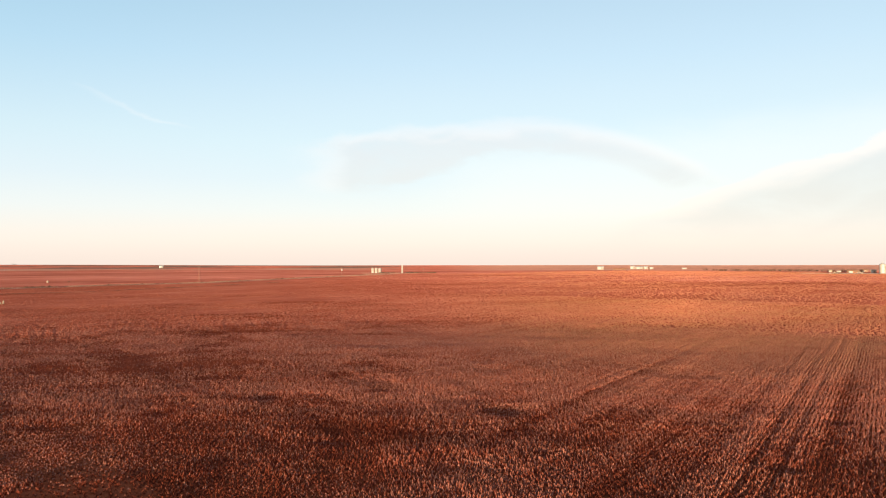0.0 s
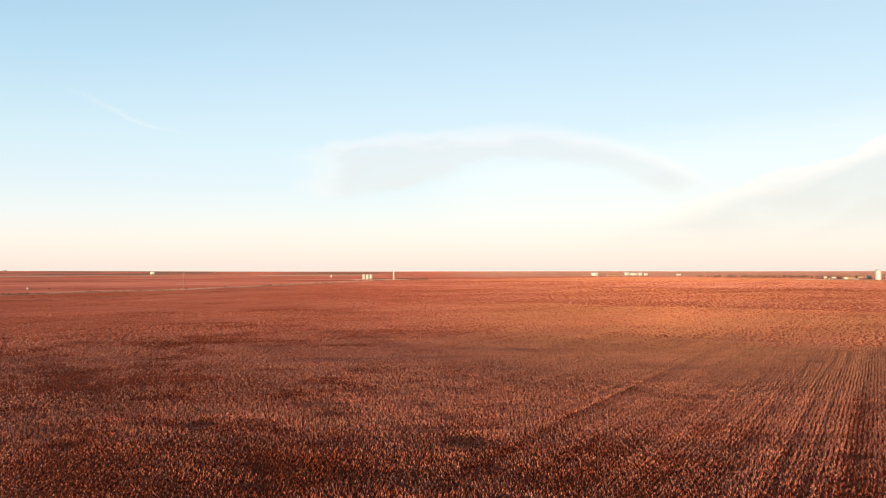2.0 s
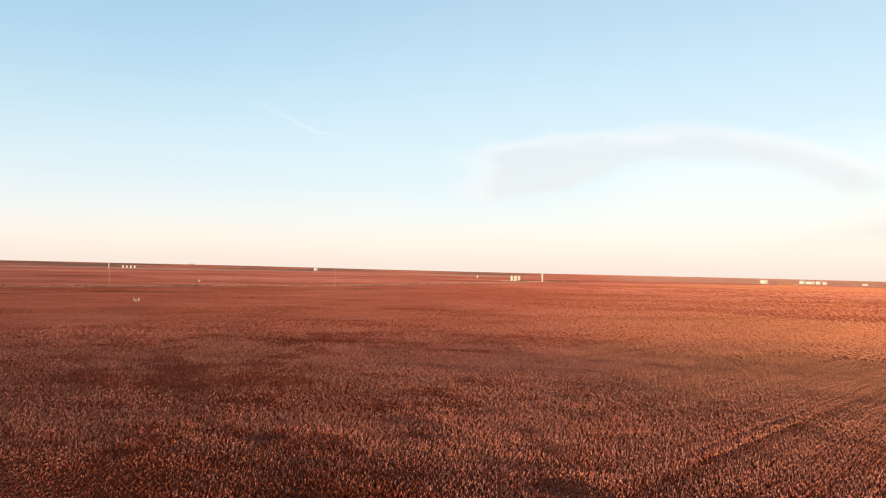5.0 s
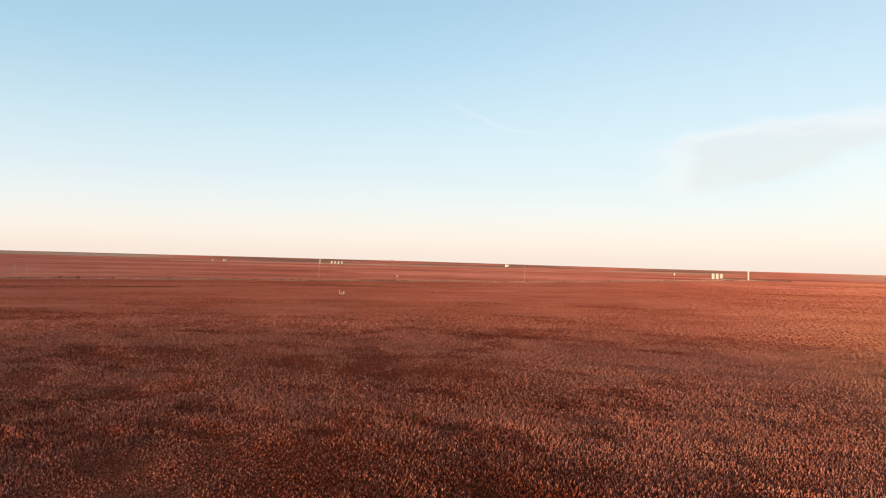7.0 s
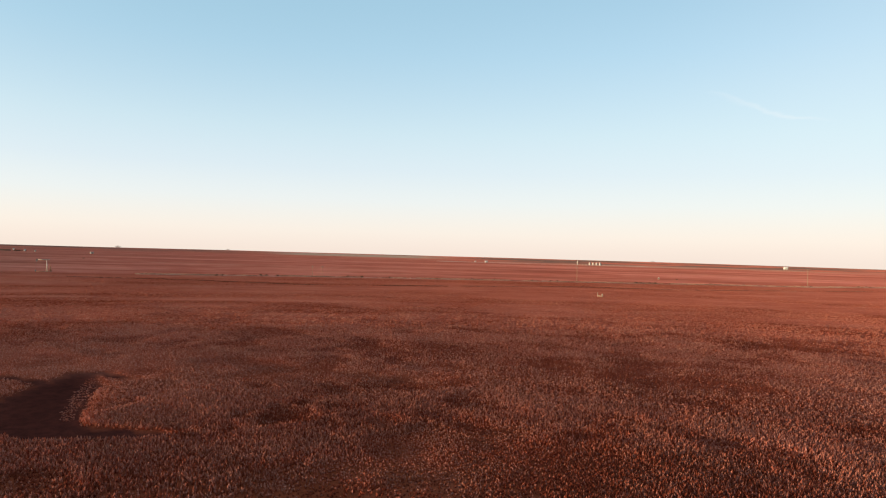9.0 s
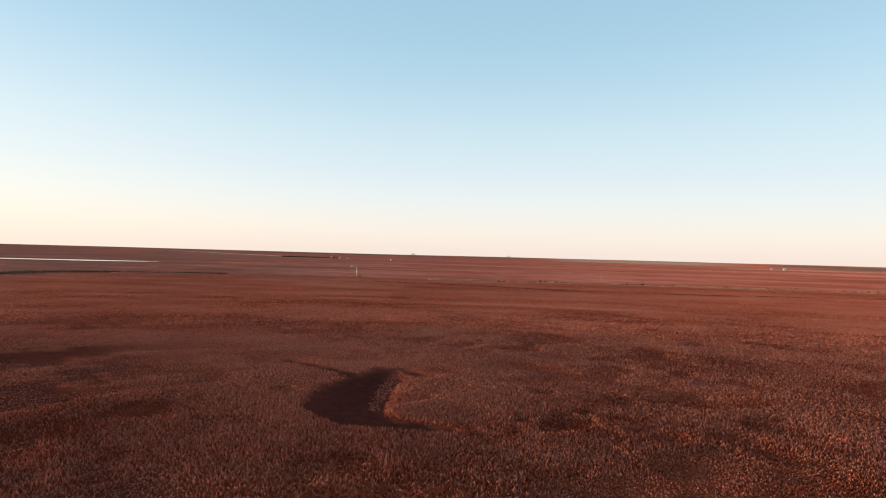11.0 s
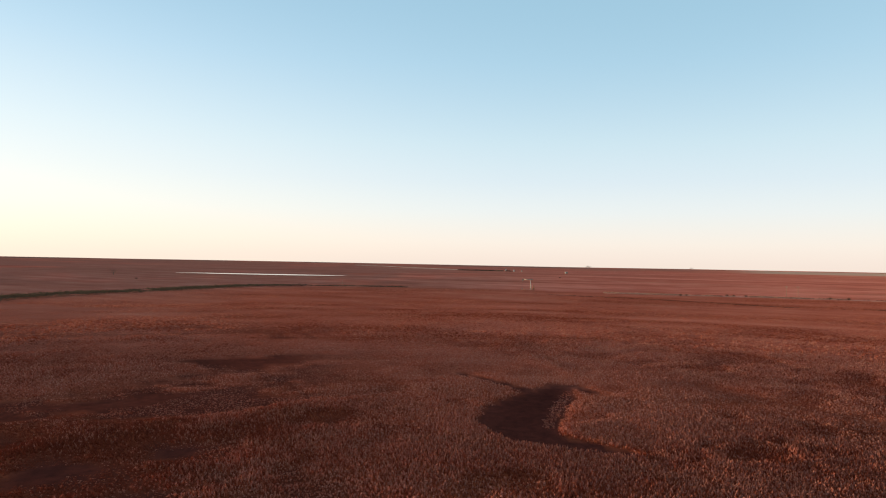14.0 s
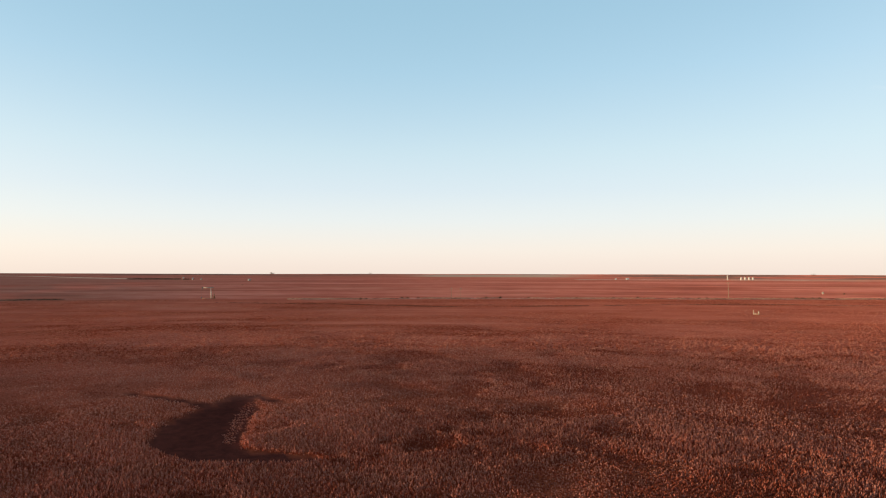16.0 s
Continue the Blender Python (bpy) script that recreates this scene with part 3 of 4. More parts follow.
def grow(name, x, y, tall, wide, forms, material, label):
    """One mesh of many plants, each a turned and scaled copy of one of the forms."""
    pick = rng.integers(0, len(forms), len(x))
    turn = rng.uniform(0, 2 * math.pi, len(x))
    z = land(x, y)
    tone = np.clip(rng.normal(0.5, 0.28, len(x)) + 1.1 * (soft_noise(x, y, 16, 51, 4) - 0.5) + 0.7 * (soft_noise(x, y, 70, 53, 3) - 0.5), 0, 1)
    for px, py, size, shift in TONE_AND_LIGHT:
        tone = tone + shift * step(1.0, 0.25, np.hypot(x - px, y - py) / size)
    # the heading term darkens crop to the left, falloff of light put into tone
    tone = np.clip(tone - 0.38 * patchy(x, y) + 0.5 * terraces(x, y) + 0.30 * bands(x, y) - 0.20 * step(10, 45, polar(x, y)[1]) + 1.35 * row_streaks(x, y) + glow_shift(x, y), 0, 1)
    ripe = np.clip(glow_shift(x, y) / 0.24, 0, 1)
    allv, allt, tones, heads, glow_tints, count = [], [], [], [], [], 0
    for f, (verts, tris) in enumerate(forms):
        sel = np.nonzero(pick == f)[0]
        c, s = np.cos(turn[sel])[:, None], np.sin(turn[sel])[:, None]
        vx = (verts[None, :, 0] * c - verts[None, :, 1] * s) * wide[sel][:, None]
        vy = (verts[None, :, 0] * s + verts[None, :, 1] * c) * wide[sel][:, None]
        lean = rng.normal(0, 0.25, (len(sel), 2))
        vz = verts[None, :, 2] * tall[sel][:, None]
        vx, vy = vx + lean[:, :1] * vz, vy + lean[:, 1:] * vz
        allv.append(np.stack([x[sel][:, None] + vx, y[sel][:, None] + vy, z[sel][:, None] + vz - 0.02], axis=-1).reshape(-1, 3))
        allt.append((tris[None] + count + np.arange(len(sel))[:, None, None] * len(verts)).reshape(-1, 3))
        tones.append(np.repeat(tone[sel], len(verts)))
        glow_tints.append(np.repeat(ripe[sel], len(verts)))
        heads.append(np.tile(verts[:, 3], len(sel)))
        count += len(sel) * len(verts)
    me = raw_mesh(name, np.concatenate(allv), np.concatenate(allt),
                  [("tone", np.concatenate(tones)), ("head", np.concatenate(heads)), ("ripe", np.concatenate(glow_tints))])
    me.materials.append(material)
    return tagged(new(name, me), label, "crop", kind="stuff")


def plant_field():
    # distance from, to; spacing along the row, between rows; heading from, to; widths; least and most height; forms
    belts = ((0, 17, 0.26, ROW_GAP, -180, 180, 0.5, 0.9, 0.68, 1.20, small_plant_forms(), "dry red sorghum plants under the flight path"),
             (15, 42, 0.32, ROW_GAP, 46, 180, 0.6, 1.0, 0.68, 1.20, small_plant_forms(), "dry red sorghum plants at one side of the flight path"),
             (15, 42, 0.32, ROW_GAP, -180, -42, 0.6, 1.0, 0.68, 1.20, small_plant_forms(), "dry red sorghum plants behind the flight path"),
             (42, 120, 1.1, ROW_GAP * 2, 126, 180, 0.5, 0.9, 0.8, 1.16, tuft_forms(), "dry red sorghum at the back of the field"),
             (42, 120, 1.1, ROW_GAP * 2, -180, -42, 0.5, 0.9, 0.8, 1.16, tuft_forms(), "dry red sorghum at the far side of the field"),
             (16, 45, 0.12, ROW_GAP, -42, 46, 0.38, 0.68, 0.84, 1.12, plant_forms(), "dry red sorghum plants standing in rows on red soil"),
             (45, 78, 0.135, ROW_GAP, -42, 126, 0.40, 0.72, 0.84, 1.12, plant_forms(), "dry red sorghum plants in the middle of the field"),
             (78, 140, 0.30, ROW_GAP, -40, 125, 0.50, 0.86, 0.80, 1.14, small_plant_forms(), "dry red sorghum plants farther out in the field"),
             (140, 270, 0.60, ROW_GAP * 2, -40, 124, 0.36, 0.70, 0.80, 1.16, tuft_forms(), "dry red sorghum plants far out in the field"),
             (270, 470, 2.2, ROW_GAP * 4, -40, 124, 0.6, 1.2, 0.8, 1.16, tuft_forms(), "dry red sorghum in the far part of the field"),
             (470, 1130, 3.2, ROW_GAP * 8, -38, 12, 1.4, 2.6, 0.8, 1.16, tuft_forms(), "dry red sorghum at the field's far edge"))
    for near, far, gap, row, az_low, az_high, thin, fat, least, most, forms, label in belts:
        x, y = sow(near, far, gap, row, az_low, az_high)
        tall = crop_height(x, y) * rng.uniform(least, most, len(x))
        ok = tall > 0.05
        x, y, tall = x[ok], y[ok], tall[ok]
        grow("sorghum_crop", x, y, tall, rng.uniform(thin, fat, len(x)), forms, M_CROP, label)


plant_field()

# ---------------------------------------------------------------- the bank, the pond, tracks
BANK = ((-413, 10), (-404, 60), (-388, 105), (-374, 140), (-361, 178), (-346, 221), (-303, 301), (-252, 369), (-214, 428),
        (-167, 478), (-146, 522), (-95, 636), (-52, 742), (20, 808), (80, 856), (170, 969), (288, 1121))


def follow(points, gap):
    """Places every gap metres along a line of points, with the way to its side."""
    out = []
    for (ax, ay), (bx, by) in zip(points, points[1:]):
        length = math.hypot(bx - ax, by - ay)
        for i in range(max(1, int(length / gap))):
            k = i / max(1, int(length / gap))
            out.append((ax + (bx - ax) * k, ay + (by - ay) * k, -(by - ay) / length, (bx - ax) / length))
    return out


def ribbon(name, points, gap, profile, material, label, category, raised=0.0, kind="structure"):
    """A strip of ground along a line; profile: rows of (offset, height)."""
    bm = bmesh.new()
    last = None
    for n, (x, y, nx, ny) in enumerate(follow(points, gap)):
        wave = 0.6 * math.sin(n * 0.83) + 0.5 * math.sin(n * 0.31 + 2)
        row = []
        for off, h in profile:
            o = off + wave * (0.5 if abs(off) > 0.1 else 0.2)
            px, py = x + nx * o, y + ny * o
            row.append(bm.verts.new((px, py, lie(px, py) + h + raised)))
        if last:
            for a, b, c, d in zip(last, last[1:], row[1:], row):
                bm.faces.new((a, b, c, d))
        last = row
    bmesh.ops.recalc_face_normals(bm, faces=bm.faces)
    me = bpy.data.meshes.new(name)
    bm.to_mesh(me)
    bm.free()
    for p in me.polygons:
        p.use_smooth = True
    me.materials.append(material)
    return tagged(new(name, me), label, category, kind=kind)


ribbon("dirt_bank", BANK[3:13], 6.0, ((-5.5, -0.5), (-3.0, 0.04), (-1.4, 0.11), (0.4, 0.14), (1.6, 0.10), (3.4, 0.02), (5.5, -0.5)),
       M_BANK, "sandy bank with dry weeds along the field edge", "bank")
ribbon("dirt_road", ((-2300, -90), (-2050, 3), (-1700, 82), (-1432, 149), (-1271, 228)), 25.0, ((-9, -0.3), (-5, 0.35), (5, 0.35), (9, -0.3)),
       M_PAD, "pale dirt road across the far fields", "road")
ribbon("dirt_road", ((-1010, 900), (-985, 985), (-930, 1080), (-860, 1190), (-800, 1330)), 25.0, ((-10, -0.3), (-6, 0.3), (6, 0.3), (10, -0.3)),
       M_PAD, "pale dirt road running to the oil tanks", "road")


def pond():
    bm = bmesh.new()
    ring = []
    for i in range(72):
        a = i * math.tau / 72
        ragged = 1 + 0.10 * math.sin(3 * a + 1) + 0.06 * math.sin(7 * a)
        x, y = -602 + 11 * math.cos(a) * ragged, -88 + 68 * math.sin(a) * ragged
        ring.append(bm.verts.new((x, y, lie(x, y) + 0.22)))
    hub = bm.verts.new((-602, -88, lie(-602, -88) + 0.22))
    for a, b in zip(ring, ring[1:] + ring[:1]):
        bm.faces.new((hub, a, b))
    me = bpy.data.meshes.new("pond")
    bm.to_mesh(me)
    bm.free()
    me.materials.append(M_WATER)
    return tagged(new("pond", me), "shallow pale pond lying in the plain", "pond", kind="structure")


pond()


def pad(x, y, wide, deep, turn, label):
    bm = bmesh.new()
    ring = []
    for i in range(40):
        a = i * math.tau / 40
        k = 1 + 0.10 * math.sin(3 * a + x) + 0.06 * math.sin(5 * a)
        u, v = wide / 2 * math.copysign(abs(math.cos(a)) ** 0.6, math.cos(a)) * k, deep / 2 * math.copysign(abs(math.sin(a)) ** 0.6, math.sin(a)) * k
        px, py = x + u * math.cos(turn) - v * math.sin(turn), y + u * math.sin(turn) + v * math.cos(turn)
        ring.append(bm.verts.new((px, py, lie(px, py) + 0.18)))
    top = bm.faces.new(ring)
    made = bmesh.ops.extrude_face_region(bm, geom=[top])
    for v in made["geom"]:
        if isinstance(v, bmesh.types.BMVert):
            v.co.z += 0.12
    bmesh.ops.recalc_face_normals(bm, faces=bm.faces)
    me = bpy.data.meshes.new("gravel_pad")
    bm.to_mesh(me)
    bm.free()
    me.materials.append(M_PAD)
    return tagged(new("gravel_pad", me), label, "pad", kind="structure")


PAD_H = 0.28
pad(-62, 806, 64, 18, 0.05, "pale caliche pad under the oil tanks")
pad(-856, 1178, 60, 30, 0.64, "pale caliche pad under the far oil tanks")
pad(436, 742, 100, 26, -0.60, "pale bare yard in front of the farm")
pad(300, 1236, 70, 20, -0.22, "pale yard round the far sheds")


# ---------------------------------------------------------------- parts and shapes
def part(name, bm, material, parent, label="", smooth=True):
    me = bpy.data.meshes.new(name)
    bmesh.ops.recalc_face_normals(bm, faces=bm.faces)
    bm.to_mesh(me)
    bm.free()
    me.materials.append(material)
    if smooth:
        for p in me.polygons:
            p.use_smooth = len(p.vertices) == 4 and p.area < 400 and abs(p.normal.z) < 0.98
    ob = new(name, me)
    ob.parent = parent
    if label:
        ob["label"] = label
    return ob


def thing(name, x, y, label, category, group="", turn=0.0, lift=0.0):
    ob = new(name)
    ob.matrix_basis = pose(x, y, lie(x, y) + lift, 0, 0, turn)
    return tagged(ob, label, category, group)


def box(bm, cx, cy, z0, wide, deep, tall, bevel=0.0, turn=None):
    made = bmesh.ops.create_cube(bm, size=1.0)["verts"]
    for v in made:
        v.co = Vector((v.co.x * wide + cx, v.co.y * deep + cy, (v.co.z + 0.5) * tall + z0))
    if turn is not None:
        bmesh.ops.transform(bm, matrix=turn, verts=made)
    if bevel:
        edges = {e for v in made for e in v.link_edges}
        bmesh.ops.bevel(bm, geom=list(edges), offset=bevel, segments=2, affect="EDGES")
    return made


def turned(bm, profile, sides=24, cx=0.0, cy=0.0):
    """A solid of revolution from (radius, height) rows."""
    rings = []
    for r, z in profile:
        if r < 1e-4:
            rings.append([bm.verts.new((cx, cy, z))])
        else:
            rings.append([bm.verts.new((cx + r * math.cos(i * math.tau / sides), cy + r * math.sin(i * math.tau / sides), z)) for i in range(sides)])
    for a, b in zip(rings, rings[1:]):
        for i in range(sides):
            j = (i + 1) % sides
            if len(a) == 1 and len(b) > 1:
                bm.faces.new((a[0], b[j], b[i]))
            elif len(b) == 1 and len(a) > 1:
                bm.faces.new((a[i], a[j], b[0]))
            elif len(a) > 1:
                bm.faces.new((a[i], a[j], b[j], b[i]))


def rod(bm, a, b, r0, r1=None, sides=8):
    """A tapered bar from a to b."""
    a, b = Vector(a), Vector(b)
    r1 = r0 if r1 is None else r1
    q = (b - a).to_track_quat("Z", "Y")
    rings = []
    for at, r in ((a, r0), (b, r1)):
        rings.append([bm.verts.new(at + q @ Vector((r * math.cos(i * math.tau / sides), r * math.sin(i * math.tau / sides), 0))) for i in range(sides)])
    for i in range(sides):
        j = (i + 1) % sides
        bm.faces.new((rings[0][i], rings[0][j], rings[1][j], rings[1][i]))
    bm.faces.new(rings[0][::-1])
    bm.faces.new(rings[1])


def shape(*calls):
    bm = bmesh.new()
    for make, args in calls:
        make(bm, *args)
    return bm


# ---------------------------------------------------------------- oil works
def storage_tank(x, y, radius, tall, label, group, turn=0.0, lift=PAD_H):
    t = thing("storage_tank", x, y, label, "tank", group, turn, lift)
    bands = [(0.0, 0.0), (radius + 0.04, 0.0), (radius + 0.04, 0.10), (radius, 0.12)]
    for i in range(1, 4):
        z = tall * i / 4
        bands += [(radius, z - 0.05), (radius + 0.03, z - 0.03), (radius + 0.03, z + 0.03), (radius, z + 0.05)]
    bands += [(radius, tall - 0.06), (radius + 0.05, tall - 0.05), (radius + 0.05, tall)]
    part("shell", shape((turned, (bands, 32))), M_CREAM, t)
    roof = part("roof", shape((turned, ([(radius + 0.05, tall), (radius * 0.6, tall + 0.22), (0.25, tall + 0.42), (0.0, tall + 0.44)], 32))), M_CREAM, t)
    part("hatch", shape((turned, ([(0.26, tall + 0.36), (0.26, tall + 0.62), (0.0, tall + 0.66)], 12))), M_GALV, roof, "round steel thief hatch")
    lad = bmesh.new()
    for s in (-0.22, 0.22):
        rod(lad, (s, -radius - 0.18, 0.1), (s, -radius - 0.18, tall + 0.5), 0.03)
    for i in range(int(tall / 0.3)):
        rod(lad, (-0.22, -radius - 0.18, 0.3 + 0.3 * i), (0.22, -radius - 0.18, 0.3 + 0.3 * i), 0.018, sides=5)
    part("ladder", lad, M_GALV, t)
    part("outlet_pipe", shape((rod, ((0.8, -radius * 0.8, 0.45), (0.8, -radius - 0.9, 0.45), 0.09)), (rod, ((0.8, -radius - 0.9, 0.45), (0.8, -radius - 0.9, 0.0), 0.09))), M_RUST, t)
    return t


G_TANKS = "oil tanks in a row by the tall vessel"
for i in range(3):
    storage_tank(-82.4 + 4.15 * i, 815.0 - 0.3 * i, 1.72, 5.5, "cream steel oil storage tank on a pale pad", G_TANKS)
for i in range(4):
    k = (-10.5, -3.6, 3.4, 10.3)[i]
    storage_tank(-865 + 0.80 * k, 1203 + 0.59 * k, 2.1, 5.2, "cream steel oil tank in the far distance", "far oil tanks in a row", lift=0.1)


def tall_vessel(x, y, radius, tall, label):
    t = thing("separator_vessel", x, y, label, "vessel", lift=0.2)
    part("shell", shape((turned, ([(0.0, 0.0), (radius + 0.15, 0.0), (radius + 0.15, 0.18), (radius, 0.22), (radius, tall * 0.33), (radius + 0.04, tall * 0.335),
                                   (radius, tall * 0.34), (radius, tall * 0.66), (radius + 0.04, tall * 0.665), (radius, tall * 0.67),
                                   (radius, tall - 0.5), (radius * 0.85, tall - 0.2), (radius * 0.5, tall - 0.05), (0.0, tall)], 24))), M_CREAM, t)
    part("vent_pipe", shape((rod, ((0, 0, tall - 0.1), (0, 0, tall + 0.7), 0.07))), M_GALV, t)
    side = bmesh.new()
    rod(side, (radius + 0.25, 0, 0.0), (radius + 0.25, 0, tall * 0.8), 0.08)
    rod(side, (radius + 0.25, 0, tall * 0.8), (radius * 0.6, 0, tall * 0.8), 0.08)
    part("side_pipe", side, M_RUST, t)
    lad = bmesh.new()
    for s in (-0.2, 0.2):
        rod(lad, (s, -radius - 0.15, 0.1), (s, -radius - 0.15, tall), 0.03)
    for i in range(int(tall / 0.35)):
        rod(lad, (-0.2, -radius - 0.15, 0.3 + 0.35 * i), (0.2, -radius - 0.15, 0.3 + 0.35 * i), 0.018, sides=5)
    part("ladder", lad, M_GALV, t)
    return t


tall_vessel(-47.3, 806, 0.95, 9.2, "tall slim cream steel separator vessel by the tanks")
tall_vessel(-850, 1126, 1.0, 8.8, "tall white steel vessel near the far tanks")


def pumpjack(x, y, turn):
    t = thing("pumpjack", x, y, "pale oil pumpjack with faded tan beam beside the bank", "pumpjack", turn=turn)
    part("base", shape((box, (0.4, 0, 0.0, 7.0, 1.5, 0.22, 0.05))), M_RUST, t, "stained concrete base slab")
    post = bmesh.new()
    for s in (-0.22, 0.22):
        rod(post, (1.4, s, 0.2), (1.4, s * 0.6, 5.9), 0.17, 0.13)
    rod(post, (2.0, 0, 0.3), (1.45, 0, 5.7), 0.10, 0.08)
    part("samson_post", post, M_CREAM, t, "pale painted steel posts")
    part("walking_beam", shape((box, (0.0, 0, 6.0, 5.6, 0.34, 0.48, 0.03))), M_TAN, t, "faded tan steel beam")
    head = bmesh.new()
    outline = [(-2.6, 6.55), (-3.15, 6.75), (-3.45, 6.2), (-3.5, 5.6), (-3.3, 5.1), (-2.95, 5.3), (-2.7, 5.9)]
    lo = [head.verts.new((px, -0.2, pz)) for px, pz in outline]
    hi = [head.verts.new((px, 0.2, pz)) for px, pz in outline]
    head.faces.new(lo)
    head.faces.new(hi[::-1])
    for i in range(len(lo)):
        j = (i + 1) % len(lo)
        head.faces.new((lo[i], hi[i], hi[j], lo[j]))
    part("horsehead", head, M_TAN, t, "faded tan curved horsehead", smooth=False)
    part("gearbox", shape((box, (3.2, 0, 0.35, 0.9, 0.7, 1.0, 0.06))), M_RUST, t)
    for s in (-0.62, 0.62):
        crank = bmesh.new()
        box(crank, 3.2, s, 0.9, 0.5, 0.14, 1.9, 0.03)
        box(crank, 3.2, s, 0.55, 1.1, 0.18, 0.7, 0.05)
        part("crank", crank, M_RUST, t)
        part("pitman_arm", shape((rod, ((3.2, s, 2.6), (2.7, s * 0.5, 6.1), 0.05))), M_RUST, t)
    part("polished_rod", shape((rod, ((-3.5, 0, 0.6), (-3.5, 0, 5.4), 0.02))), M_DARK, t)
    part("wellhead", shape((rod, ((-3.5, 0, 0.0), (-3.5, 0, 1.1), 0.16)), (rod, ((-4.0, 0, 0.7), (-3.0, 0, 0.7), 0.10))), M_DARK, t)
    return t


pumpjack(-397.5, 101.5, 78.5)


# ---------------------------------------------------------------- power line and posts
def power_pole(x, y, tall, label, transformer=False, turn=0.0, lean=0.0, thick=0.15, arm=2.2):
    t = thing("power_pole", x, y, label, "pole", "power poles along the bank", turn, 0.35 - 0.3)
    part("mast", shape((rod, ((0, 0, -0.2), (lean, 0, tall), thick, thick * 0.62, 10))), M_WOOD, t)
    beam = part("crossarm", shape((box, (lean, 0, tall - 0.65, arm, 0.12, 0.14, 0.015))), M_WOOD, t)
    for k in (-0.46, 0.0, 0.46):
        part("insulator", shape((turned, ([(0.0, tall - 0.52), (0.05, tall - 0.52), (0.08, tall - 0.42), (0.05, tall - 0.36), (0.07, tall - 0.30), (0.0, tall - 0.26)], 8, lean + arm * k, 0.0))), M_GLAZE, beam)
    for s in (-1, 1):
        part("brace", shape((rod, ((lean + s * 0.7, -0.07, tall - 0.62), (lean, -0.13, tall - 1.35), 0.03))), M_WOOD, beam)
    if transformer:
        can = part("transformer", shape((turned, ([(0.0, tall - 2.7), (0.42, tall - 2.7), (0.46, tall - 2.6), (0.46, tall - 1.35), (0.40, tall - 1.2), (0.0, tall - 1.15)], 16, 0.0, -0.66))), M_WHITE, t, "white transformer can")
        part("bushing", shape((rod, ((0.15, -0.66, tall - 1.18), (0.15, -0.66, tall - 0.85), 0.05))), M_GLAZE, can)
    return t


power_pole(-167.6, 477.5, 11.6, "tall weathered wooden power pole on the bank", turn=28)
power_pole(-257.0, 362.0, 10.0, "weathered wooden power pole on the bank", turn=34)
power_pole(-88.5, 607.0, 8.6, "wooden power pole with a white transformer", transformer=True, turn=25)
power_pole(-21.0, 745.0, 6.4, "short wooden power pole past the oil tanks", turn=25)
power_pole(-341.0, 227.0, 6.6, "one of two slim paired wooden poles on the bank", turn=60, arm=0.9, thick=0.085)
power_pole(-338.2, 231.6, 6.6, "one of two slim paired wooden poles on the bank", turn=60, arm=0.9, thick=0.085)


def marker_post(x, y, tall):
    t = thing("marker_post", x, y, "thin weathered wooden post standing beside the draw", "post")
    part("stake", shape((rod, ((0, 0, -0.2), (0.05, 0, tall), 0.13, 0.10, 8))), M_WOOD, t)
    part("cap", shape((box, (0.05, 0, tall - 0.25, 0.5, 0.06, 0.3, 0.01))), M_GALV, t, "small metal plate")
    return t


marker_post(-418.5, -8.8, 3.1)


def well_box(x, y, turn):
    t = thing("irrigation_wellhead", x, y, "pale metal pump box with a post in the crop", "wellhead", turn=turn)
    part("plinth", shape((box, (0.2, 0, -0.1, 2.2, 1.2, 0.3, 0.03))), M_RUST, t, "concrete plinth")
    cab = part("cabinet", shape((box, (0.9, 0, 0.2, 0.5, 0.5, 1.1, 0.03))), M_TAN, t)
    part("door", shape((box, (0.9, -0.27, 0.3, 0.4, 0.04, 0.9, 0.01))), M_TAN, cab)
    part("motor", shape((turned, ([(0.0, 0.2), (0.16, 0.2), (0.16, 0.6), (0.1, 0.75), (0.0, 0.8)], 16, 0.0, 0.0))), M_TAN, t)
    part("standpipe", shape((rod, ((-0.9, 0, 0), (-0.9, 0, 1.9), 0.10)), (rod, ((-0.9, 0, 0.6), (0.0, 0, 0.6), 0.10))), M_TAN, t)
    return t


well_box(-164.5, 258.5, 36)


def water_tub(x, y, radius, tall, label):
    t = thing("stock_tank", x, y, label, "tank")
    part("wall", shape((turned, ([(0.0, -0.1), (radius, -0.1), (radius + 0.03, 0.4), (radius, 0.45), (radius, tall), (radius + 0.06, tall + 0.02), (radius - 0.04, tall + 0.04), (radius * 0.5, tall + 0.18), (0.0, tall + 0.24)], 20))), M_TAN, t)
    part("lid", shape((turned, ([(0.25, tall + 0.18), (0.25, tall + 0.36), (0.0, tall + 0.38)], 12))), M_GALV, t)
    return t


water_tub(-270.5, 475.5, 0.62, 1.05, "small tan plastic water tank in the far field")


